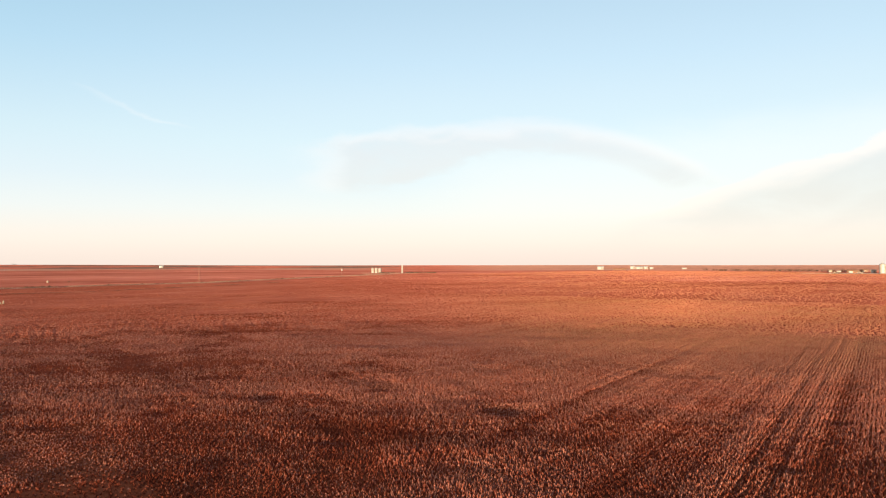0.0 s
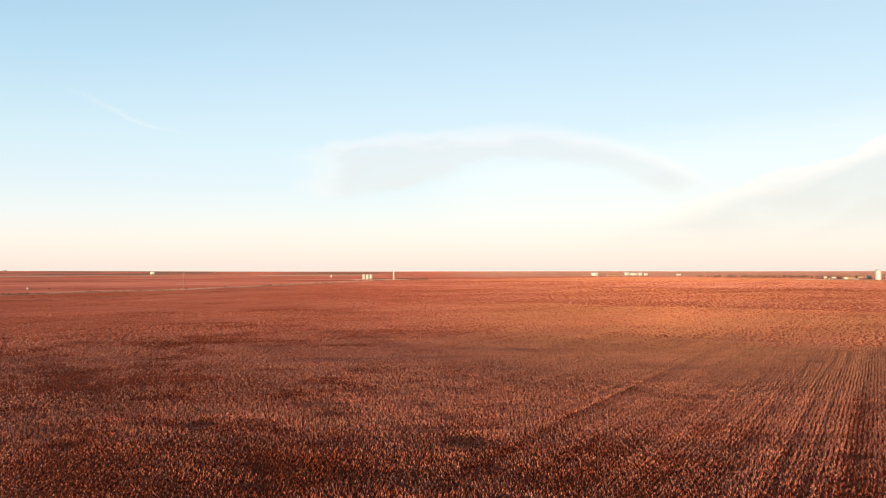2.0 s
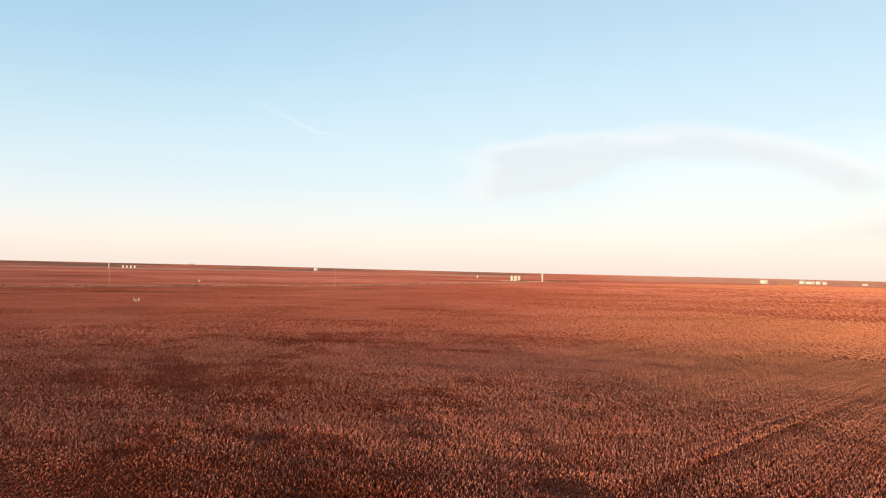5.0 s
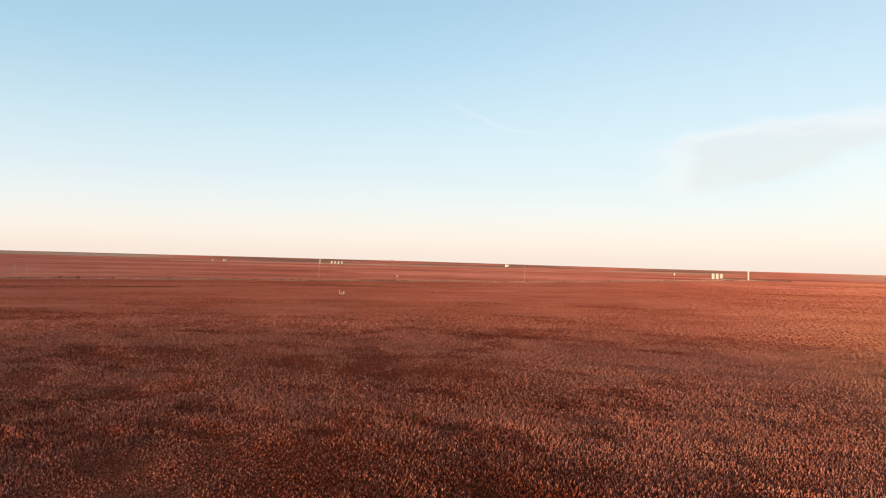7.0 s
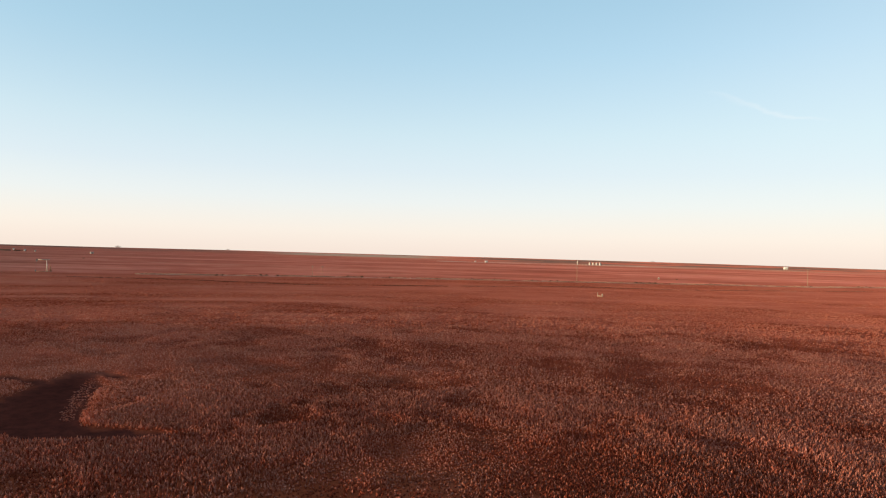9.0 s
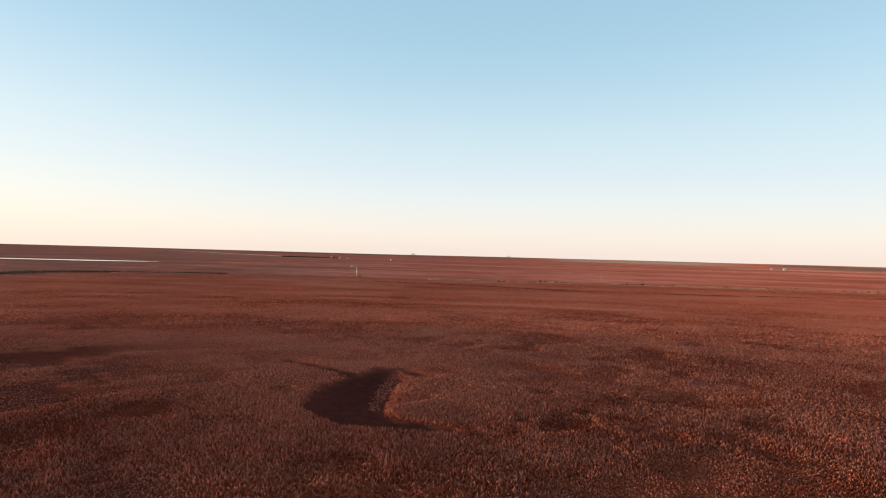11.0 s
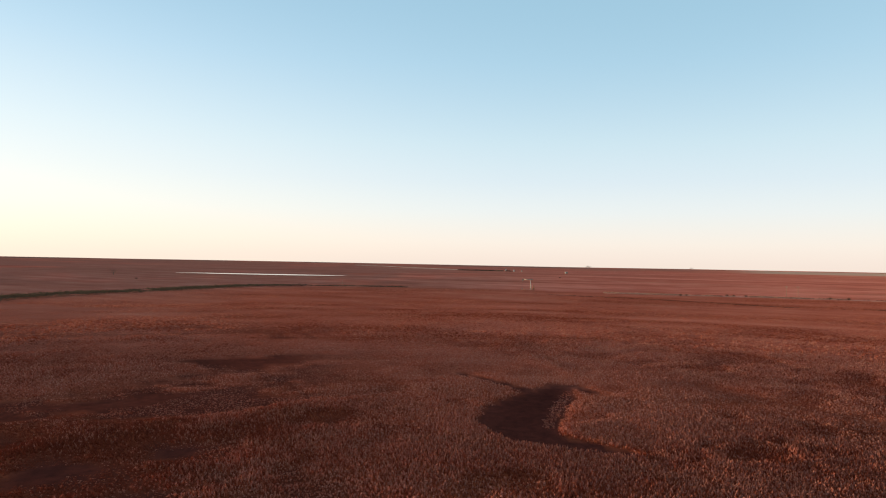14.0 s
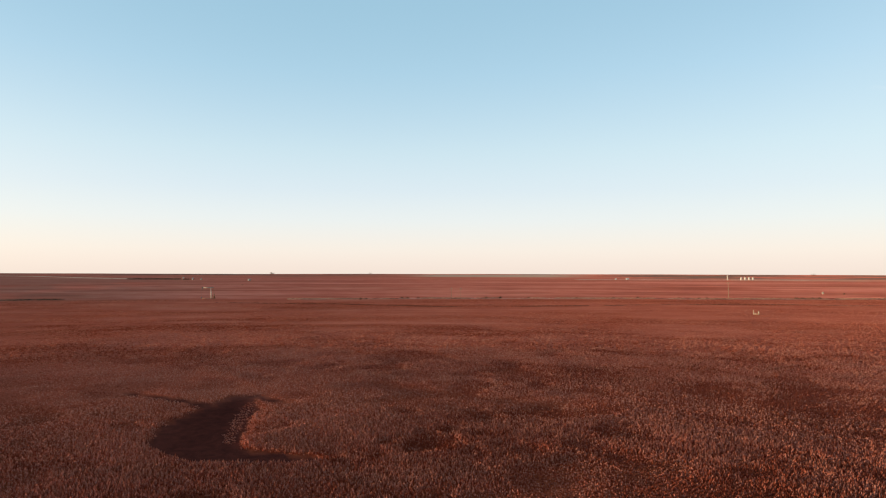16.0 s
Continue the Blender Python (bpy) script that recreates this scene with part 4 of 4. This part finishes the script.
# ---------------------------------------------------------------- buildings
def shed(name, x, y, wide, deep, tall, turn, label, category="shed", group="", ridge=0.9, wall=None, windows=2, lift=0.1, big_door=True):
    wall = wall or M_WHITE
    t = thing(name, x, y, label, category, group, turn, lift)
    t0 = 0.12
    for s in (-1, 1):
        part("wall", shape((box, (0, s * (deep / 2 - t0 / 2), -0.2, wide, t0, tall + 0.2, 0.0))), wall, t)
        gable = bmesh.new()
        gx = s * (wide / 2 - t0 / 2)
        pts = [(-deep / 2 + t0, -0.2), (deep / 2 - t0, -0.2), (deep / 2 - t0, tall), (0, tall + ridge * 0.96), (-deep / 2 + t0, tall)]
        lo = [gable.verts.new((gx - t0 / 2, py, pz)) for py, pz in pts]
        hi = [gable.verts.new((gx + t0 / 2, py, pz)) for py, pz in pts]
        gable.faces.new(lo)
        gable.faces.new(hi[::-1])
        for i in range(5):
            j = (i + 1) % 5
            gable.faces.new((lo[i], lo[j], hi[j], hi[i]))
        part("wall", gable, wall, t, smooth=False)
    roof = bmesh.new()
    rib = max(6, int(wide / 0.9))
    for s in (-1, 1):
        rows = []
        for px in (-wide / 2 - 0.25, wide / 2 + 0.25):
            rows.append([(px, s * (deep / 2 + 0.3), tall - ridge * 0.6 / deep), (px, 0, tall + ridge)])
        a, b = rows
        lower = [roof.verts.new(p) for p in (a[0], b[0], b[1], a[1])]
        upper = [roof.verts.new((p[0], p[1], p[2] + 0.12)) for p in (a[0], b[0], b[1], a[1])]
        roof.faces.new(lower)
        roof.faces.new(upper[::-1])
        for i in range(4):
            j = (i + 1) % 4
            roof.faces.new((lower[i], lower[j], upper[j], upper[i]))
        for i in range(rib + 1):
            px = -wide / 2 - 0.2 + (wide + 0.4) * i / rib
            rod(roof, (px, s * (deep / 2 + 0.3), tall - ridge * 0.6 / deep + 0.13), (px, 0, tall + ridge + 0.13), 0.04, sides=4)
    part("roof", roof, M_GALV if wall is M_WHITE else wall, t, smooth=False)
    if big_door:
        door = part("door", shape((box, (-wide * 0.18, -deep / 2 - 0.03, -0.1, min(4.0, wide * 0.35), 0.08, tall * 0.78, 0.01))), M_GALV, t, "sliding metal door")
        part("handle", shape((rod, ((-wide * 0.18 + 0.4, -deep / 2 - 0.12, 1.0), (-wide * 0.18 + 0.4, -deep / 2 - 0.12, 1.4), 0.03))), M_DARK, door)
    for i in range(windows):
        px = wide * (0.16 + 0.22 * i)
        win = part("window", shape((box, (px, -deep / 2 - 0.02, tall * 0.42, min(1.4, wide * 0.14), 0.08, min(1.2, tall * 0.3), 0.01))), M_WHITE, t)
        part("pane", shape((box, (px, -deep / 2 - 0.05, tall * 0.42 + 0.08, min(1.2, wide * 0.12), 0.05, min(1.0, tall * 0.26), 0.0))), M_GLASS, win, "dark glass pane")
    return t


def bearing(az, r):
    return HUB[0] - r * math.sin(radians(az)), HUB[1] + r * math.cos(radians(az))


shed("barn", *bearing(22.5, 1960), 10.5, 9.0, 5.2, 22.5, "white metal barn standing alone near the horizon", "barn", ridge=1.5)
G_YARD = "sheds of the far works"
shed("warehouse", *bearing(-12.62, 1258), 11.4, 10.0, 5.4, -12.6, "pale cream metal warehouse in the far yard", "warehouse", G_YARD, wall=M_CREAM, ridge=1.0)
shed("warehouse", *bearing(-15.15, 1400), 8.5, 9.0, 5.4, -15, "pale cream metal shed in a long row", "warehouse", G_YARD, wall=M_CREAM, ridge=1.2, windows=1)
shed("warehouse", *bearing(-15.68, 1405), 15.5, 10.0, 4.2, -15.7, "long pale cream metal shed in the row", "warehouse", G_YARD, wall=M_CREAM, ridge=1.0, windows=3)
shed("warehouse", *bearing(-16.2, 1400), 7.2, 8.0, 4.8, -16.2, "pale cream metal shed in a long row", "warehouse", G_YARD, wall=M_CREAM, ridge=1.0, windows=1)
shed("warehouse", *bearing(-16.62, 1398), 7.0, 7.0, 3.6, -16.6, "low pale cream metal shed in the row", "warehouse", G_YARD, wall=M_CREAM, ridge=0.8, windows=1)
shed("shed", *bearing(-19.1, 1420), 9.0, 6.0, 2.2, -19, "low pale shed far beyond the field", "shed", wall=M_CREAM, ridge=0.6, windows=0)
shed("farm_shed", *bearing(45.2, 1385), 6.0, 5.0, 2.3, 45, "small pale farm shed on the far fields", "shed", wall=M_CREAM, ridge=1.2)
shed("farm_shed", *bearing(46.1, 1400), 3.0, 3.0, 1.7, 45, "small pale farm hut on the far fields", "shed", wall=M_CREAM, ridge=0.8, windows=1)
shed("farm_shed", *bearing(75.6, 1075), 4.5, 4.0, 1.8, 75, "small weathered tan hut in the far fields", "shed", wall=M_TAN, ridge=0.7, windows=1)
shed("farm_shed", *bearing(80.5, 1330), 2.4, 2.6, 2.5, 80, "small cream upright hut by the far hedge", "shed", wall=M_CREAM, ridge=0.8, windows=0)
shed("farm_shed", *bearing(79.83, 1210), 2.4, 2.6, 2.3, 80, "small cream hut at the hedge's end", "shed", wall=M_CREAM, ridge=0.7, windows=0)
shed("farm_shed", *bearing(79.2, 1180), 2.0, 2.2, 1.8, 80, "small tan hut behind the pumpjack", "shed", wall=M_TAN, ridge=0.6, windows=0)
shed("equipment_shed", *bearing(-30.75, 905), 12.5, 7.0, 2.6, -31, "long low rusty equipment shed in the farmyard", "shed", wall=M_RUST, ridge=1.0)
shed("farm_shed", *bearing(-32.0, 930), 5.8, 5.0, 2.7, -32, "small tan shed in the farmyard", "shed", ridge=0.8, windows=1, wall=M_TAN)
shed("farm_shed", *bearing(-31.45, 990), 7.5, 6.0, 2.6, -31, "rusty brown house with a low roof among shrubs", "house", wall=M_RUST, ridge=1.2)
shed("farm_shed", *bearing(-29.3, 960), 3.6, 3.6, 2.4, -29, "little tan shed in the shrub row", "shed", ridge=0.7, windows=1, wall=M_TAN)


def upright_bin(x, y, radius, tall, label):
    t = thing("grain_bin", x, y, label, "grain bin", "grain bins at the farmyard", lift=PAD_H)
    rings = [(0.0, 0.0), (radius + 0.08, 0.0), (radius + 0.08, 0.2), (radius, 0.22)]
    steps = int(tall / 0.55)
    for i in range(steps):
        z = 0.25 + (tall - 0.3) * i / steps
        rings += [(radius, z), (radius + 0.035, z + 0.27)]
    rings += [(radius, tall), (radius + 0.12, tall - 0.02)]
    part("shell", shape((turned, (rings, 36))), M_CREAM, t, "ribbed pale steel wall")
    roof = part("roof", shape((turned, ([(radius + 0.14, tall - 0.02), (radius * 0.5, tall + radius * 0.33), (0.35, tall + radius * 0.55), (0.35, tall + radius * 0.62), (0.0, tall + radius * 0.68)], 36))), M_CREAM, t)
    part("fill_cap", shape((turned, ([(0.3, tall + radius * 0.62), (0.3, tall + radius * 0.8), (0.0, tall + radius * 0.84)], 12))), M_GALV, roof)
    part("door", shape((box, (0, -radius - 0.03, 0.4, 0.8, 0.12, 1.7, 0.02))), M_GALV, t)
    lad = bmesh.new()
    for s in (-0.22, 0.22):
        rod(lad, (1.2 + s, -radius * 0.94 - 0.2, 0.3), (1.2 + s, -radius * 0.94 - 0.2, tall), 0.03)
    for i in range(int(tall / 0.35)):
        rod(lad, (0.98, -radius * 0.94 - 0.2, 0.4 + 0.35 * i), (1.42, -radius * 0.94 - 0.2, 0.4 + 0.35 * i), 0.018, sides=5)
    part("ladder", lad, M_GALV, t)
    return t


upright_bin(*bearing(-32.58, 852), 2.9, 9.6, "tall pale ribbed steel grain bin beside the yard")
upright_bin(*bearing(-33.2, 856), 2.9, 6.6, "shorter pale ribbed steel grain bin beside the yard")


def wheel(parent, x, y, radius):
    tyre = bmesh.new()
    m = Matrix.Rotation(math.pi / 2, 4, "X")
    turned(tyre, [(radius * 0.55, -0.13), (radius * 0.9, -0.14), (radius, -0.08), (radius, 0.08), (radius * 0.9, 0.14), (radius * 0.55, 0.13), (radius * 0.55, -0.13)], 16)
    bmesh.ops.transform(tyre, matrix=Matrix.Translation((x, y, radius)) @ m, verts=tyre.verts)
    w_ob = part("wheel", tyre, M_RUBBER, parent)
    rim = bmesh.new()
    turned(rim, [(0.0, -0.08), (radius * 0.55, -0.10), (radius * 0.55, 0.10), (0.0, 0.08)], 12)
    bmesh.ops.transform(rim, matrix=Matrix.Translation((x, y, radius)) @ m, verts=rim.verts)
    part("rim", rim, M_GALV, w_ob)


def pickup(x, y, turn):
    t = thing("pickup_truck", x, y, "dusty tan pickup truck parked in the farmyard", "truck", turn=turn, lift=PAD_H)
    body = bmesh.new()
    box(body, 0, 0, 0.5, 5.4, 1.9, 0.65, 0.10)
    box(body, 1.9, 0, 1.05, 1.5, 1.8, 0.18, 0.08)
    part("body", body, M_TAN, t)
    cab = part("cab", shape((box, (0.2, 0, 1.1, 2.0, 1.7, 0.75, 0.14))), M_TAN, t)
    part("window", shape((box, (0.2, 0, 1.35, 1.7, 1.74, 0.36, 0.05))), M_GLASS, cab, "dark side glass")
    part("windscreen", shape((box, (1.12, 0, 1.3, 0.16, 1.45, 0.45, 0.03))), M_GLASS, cab, "dark glass")
    part("bumper", shape((box, (2.75, 0, 0.45, 0.15, 1.9, 0.25, 0.04))), M_GALV, t)
    for px in (-1.7, 1.7):
        for s in (-0.85, 0.85):
            wheel(t, px, s, 0.38)
    return t


pickup(*bearing(-29.6, 828), 40)
pickup(*bearing(-31.2, 842), 160)


def farm_trailer(x, y, turn):
    t = thing("farm_trailer", x, y, "dark flatbed farm trailer with a pale tank", "trailer", turn=turn, lift=PAD_H)
    part("deck", shape((box, (0, 0, 0.85, 7.0, 2.3, 0.18, 0.02))), M_RUST, t)
    part("drawbar", shape((rod, ((3.4, 0, 0.85), (5.2, 0, 0.6), 0.08))), M_DARK, t)
    tank = bmesh.new()
    turned(tank, [(0.0, -2.2), (0.7, -2.1), (0.9, -1.7), (0.9, 1.7), (0.7, 2.1), (0.0, 2.2)], 20)
    bmesh.ops.transform(tank, matrix=Matrix.Translation((-0.6, 0, 1.95)) @ Matrix.Rotation(math.pi / 2, 4, "Y"), verts=tank.verts)
    part("tank", tank, M_CREAM, t, "pale plastic tank")
    for px in (-2.0, -1.0):
        for s in (-1.0, 1.0):
            wheel(t, px, s, 0.42)
    return t


farm_trailer(*bearing(-29.9, 845), -35)


# ---------------------------------------------------------------- shrubs, trees and weeds
def crown_mesh(seed, wide, tall, leaves):
    """Many small leaf clumps in an uneven, open crown."""
    rnd = random.Random(seed)
    bm = bmesh.new()
    lobes = [(rnd.uniform(-0.5, 0.5) * wide, rnd.uniform(-0.5, 0.5) * wide, tall * rnd.uniform(0.35, 0.8), rnd.uniform(0.22, 0.42) * wide) for _ in range(7)]
    for _ in range(leaves):
        lx, ly, lz, lr = rnd.choice(lobes)
        d = Vector((rnd.gauss(0, 1), rnd.gauss(0, 1), rnd.gauss(0, 0.8))).normalized() * lr * rnd.uniform(0.6, 1.05)
        c = Vector((lx, ly, max(0.12, lz + d.z))) + Vector((d.x, d.y, 0))
        s = rnd.uniform(0.10, 0.22) * (0.5 + 0.25 * tall)
        a = Vector((rnd.gauss(0, 1), rnd.gauss(0, 1), rnd.gauss(0, 1))).normalized()
        b = a.orthogonal().normalized()
        n = a.cross(b)
        tip = [bm.verts.new(c + a * s), bm.verts.new(c - a * s * 0.8 + b * s * 0.7), bm.verts.new(c - a * s * 0.5 - b * s * 0.8), bm.verts.new(c + n * s * 0.7)]
        bm.faces.new((tip[0], tip[1], tip[3]))
        bm.faces.new((tip[1], tip[2], tip[3]))
        bm.faces.new((tip[2], tip[0], tip[3]))
    return bm


def limbs(seed, wide, tall, count=6):
    rnd = random.Random(seed)
    bm = bmesh.new()
    rod(bm, (0, 0, -0.15), (0.06, 0.03, tall * 0.34), 0.05 * tall, 0.034 * tall, 7)
    for i in range(count):
        a = i * 2.4 + rnd.uniform(-0.4, 0.4)
        z0 = tall * rnd.uniform(0.12, 0.33)
        knee = (math.cos(a) * wide * 0.22, math.sin(a) * wide * 0.22, tall * rnd.uniform(0.42, 0.58))
        rod(bm, (0.04, 0.02, z0), knee, 0.024 * tall, 0.015 * tall, 5)
        for k in range(2):
            b = a + rnd.uniform(-0.7, 0.7)
            rod(bm, knee, (math.cos(b) * wide * 0.45, math.sin(b) * wide * 0.45, tall * rnd.uniform(0.68, 0.98)), 0.015 * tall, 0.004 * tall, 4)
    return bm


def shrub(x, y, wide, tall, seed, label, group="", name="shrub", leaves=170):
    t = thing(name, x, y, label, "shrub" if name == "shrub" else "tree", group)
    part("trunk", limbs(seed, wide, tall), M_BARK, t, smooth=False)
    if leaves:
        part("crown", crown_mesh(seed + 50, wide, tall, leaves), M_LEAF, t, smooth=False)
    return t


G_ROW = "dark shrubs in a row behind the field"
kinds = [shrub(*bearing(-21.7 - 0.2 * k, 1030), 4.6 + 0.9 * k, 2.6 + 0.4 * k, 11 + k, "dark leafy shrub in the row behind the field", G_ROW) for k in range(3)]
row_rnd = random.Random(5)
for i in range(66):
    a = -20.6 - 10.9 * i / 66 + row_rnd.uniform(-0.1, 0.1)
    if row_rnd.random() < (0.45 if a > -22.5 else 0.08):
        continue
    x, y = bearing(a, 1035 - 8.5 * (abs(a) - 22) + row_rnd.uniform(-8, 8))
    copy_thing(row_rnd.choice(kinds), pose(x, y, lie(x, y) + 0.3, 0, 0, row_rnd.uniform(0, 360)))

G_BANK = "low dark shrubs along the bank"
low_kinds = [shrub(-355.0 + 0.1 * k, 176.0 + 3.2 * k, 1.4 - 0.2 * k, 0.95 - 0.1 * k, 31 + k, "low dark shrub on the sandy bank", G_BANK, leaves=110) for k in range(2)]
spots = follow(BANK[3:13], 1.0)
for i in range(42):
    x, y, nx, ny = spots[row_rnd.randrange(len(spots))]
    o = row_rnd.uniform(-2.5, 3.0)
    copy_thing(low_kinds[i % 2], pose(x + nx * o, y + ny * o, lie(x + nx * o, y + ny * o) + 0.15, 0, 0, row_rnd.uniform(0, 360)))
for x, y in ((-257.5, 478.0), (-651, 183), (-412.5, -34), (-457.6, -144.5), (-412, -30)):
    copy_thing(low_kinds[0], pose(x, y, lie(x, y), 0, 0, row_rnd.uniform(0, 360)))
shrub(-526, -185, 3.4, 4.4, 77, "thin leaning half-bare tree out on the plain", name="tree", leaves=26)
for a, r, s in ((73.8, 3400, 81), (73.95, 3420, 82), (66.0, 3500, 83), (32.0, 3300, 84)):
    shrub(*bearing(a, r), 14, 9, s, "dark far tree on the horizon", "far trees on the horizon", name="tree", leaves=220)


def scatter(name, points, half, count, tall_low, tall_high, wide, material, label, seed, category="weeds", raised=0.3, clumps=True):
    r2 = np.random.default_rng(seed)
    line = np.array(follow(points, 1.0))
    pick = line[r2.integers(0, len(line), count)]
    off = r2.normal(0, half * 0.55, count)
    x, y = pick[:, 0] + pick[:, 2] * off, pick[:, 1] + pick[:, 3] * off
    clump = soft_noise(x, y, 12, seed, 2)
    ok = clump > r2.uniform(0.30, 0.55, count) * (1.0 if clumps else 0.6)
    x, y, off = x[ok], y[ok], off[ok]
    ob = grow(name, x, y, r2.uniform(tall_low, tall_high, len(x)), r2.uniform(0.6, 1.5, len(x)) * wide, tuft_forms(), material, label)
    ob["category"] = category
    if raised:
        co = np.empty(len(ob.data.vertices) * 3, dtype=np.float32)
        ob.data.vertices.foreach_get("co", co)
        co[2::3] += raised
        ob.data.vertices.foreach_set("co", co)
    return ob


scatter("dry_weeds", BANK[3:13], 4.0, 15000, 0.18, 0.6, 0.8, M_WEED, "pale dry weeds growing along the sandy bank", 3)
scatter("dark_weeds", BANK[3:13], 4.5, 1400, 0.2, 0.5, 0.9, M_DULL, "dull brown weeds among the pale ones", 4)
DRAW = ((-225, -125), (-262, -124), (-300, -112), (-330, -94), (-368, -80), (-404, -60), (-414, -38), (-414, -10), (-416, 20), (-410, 50))
scatter("draw_scrub", DRAW[:7], 8.0, 13000, 0.12, 0.42, 1.2, M_OLIVE, "dark olive scrub filling the shallow draw", 5, "scrub", 0.0, False)
scatter("draw_scrub", DRAW[5:], 5.0, 1600, 0.15, 0.6, 1.0, M_SCRUB, "dark scrub thinning along the draw", 6, "scrub", 0.0)
DITCH = ((-352, 95), (-328, 135), (-300, 160), (-269, 184), (-248, 249), (-220, 322), (-182, 360), (-148, 426), (-118, 500))
scatter("draw_weeds", [(px + 14, py + 9) for px, py in DRAW[:7]], 3.0, 1500, 0.12, 0.4, 0.9, M_DULL, "dull dry weeds along the edge of the draw", 15, "weeds", 0.0)
# the ditch's dark shadow line, imitated by a strip of dull tufts
scatter("ditch_weeds", DITCH, 2.4, 4000, 0.12, 0.4, 0.9, M_DULL, "dull brown tufts added as the shadow line of a shallow ditch across the field", 12, "weeds", 0.0)
scatter("pad_scrub", ((-76, 811), (-52, 815), (-30, 812), (-8, 808)), 4.0, 1500, 0.5, 1.5, 1.3, M_SCRUB, "dark weeds round the tank pad", 7, "weeds", 0.2)
scatter("hedge", (bearing(84.4, 1270), bearing(82.0, 1260), bearing(79.7, 1225)), 4.0, 3000, 1.2, 2.4, 2.2, M_SCRUB, "dark low hedge in the far fields", 8, "hedge", 0.0)
scatter("yard_scrub", (bearing(-13.7, 1262), bearing(-14.6, 1270)), 4.0, 900, 1.0, 3.2, 2.0, M_SCRUB, "dark weeds beside the far yard", 9, "weeds", 0.0)
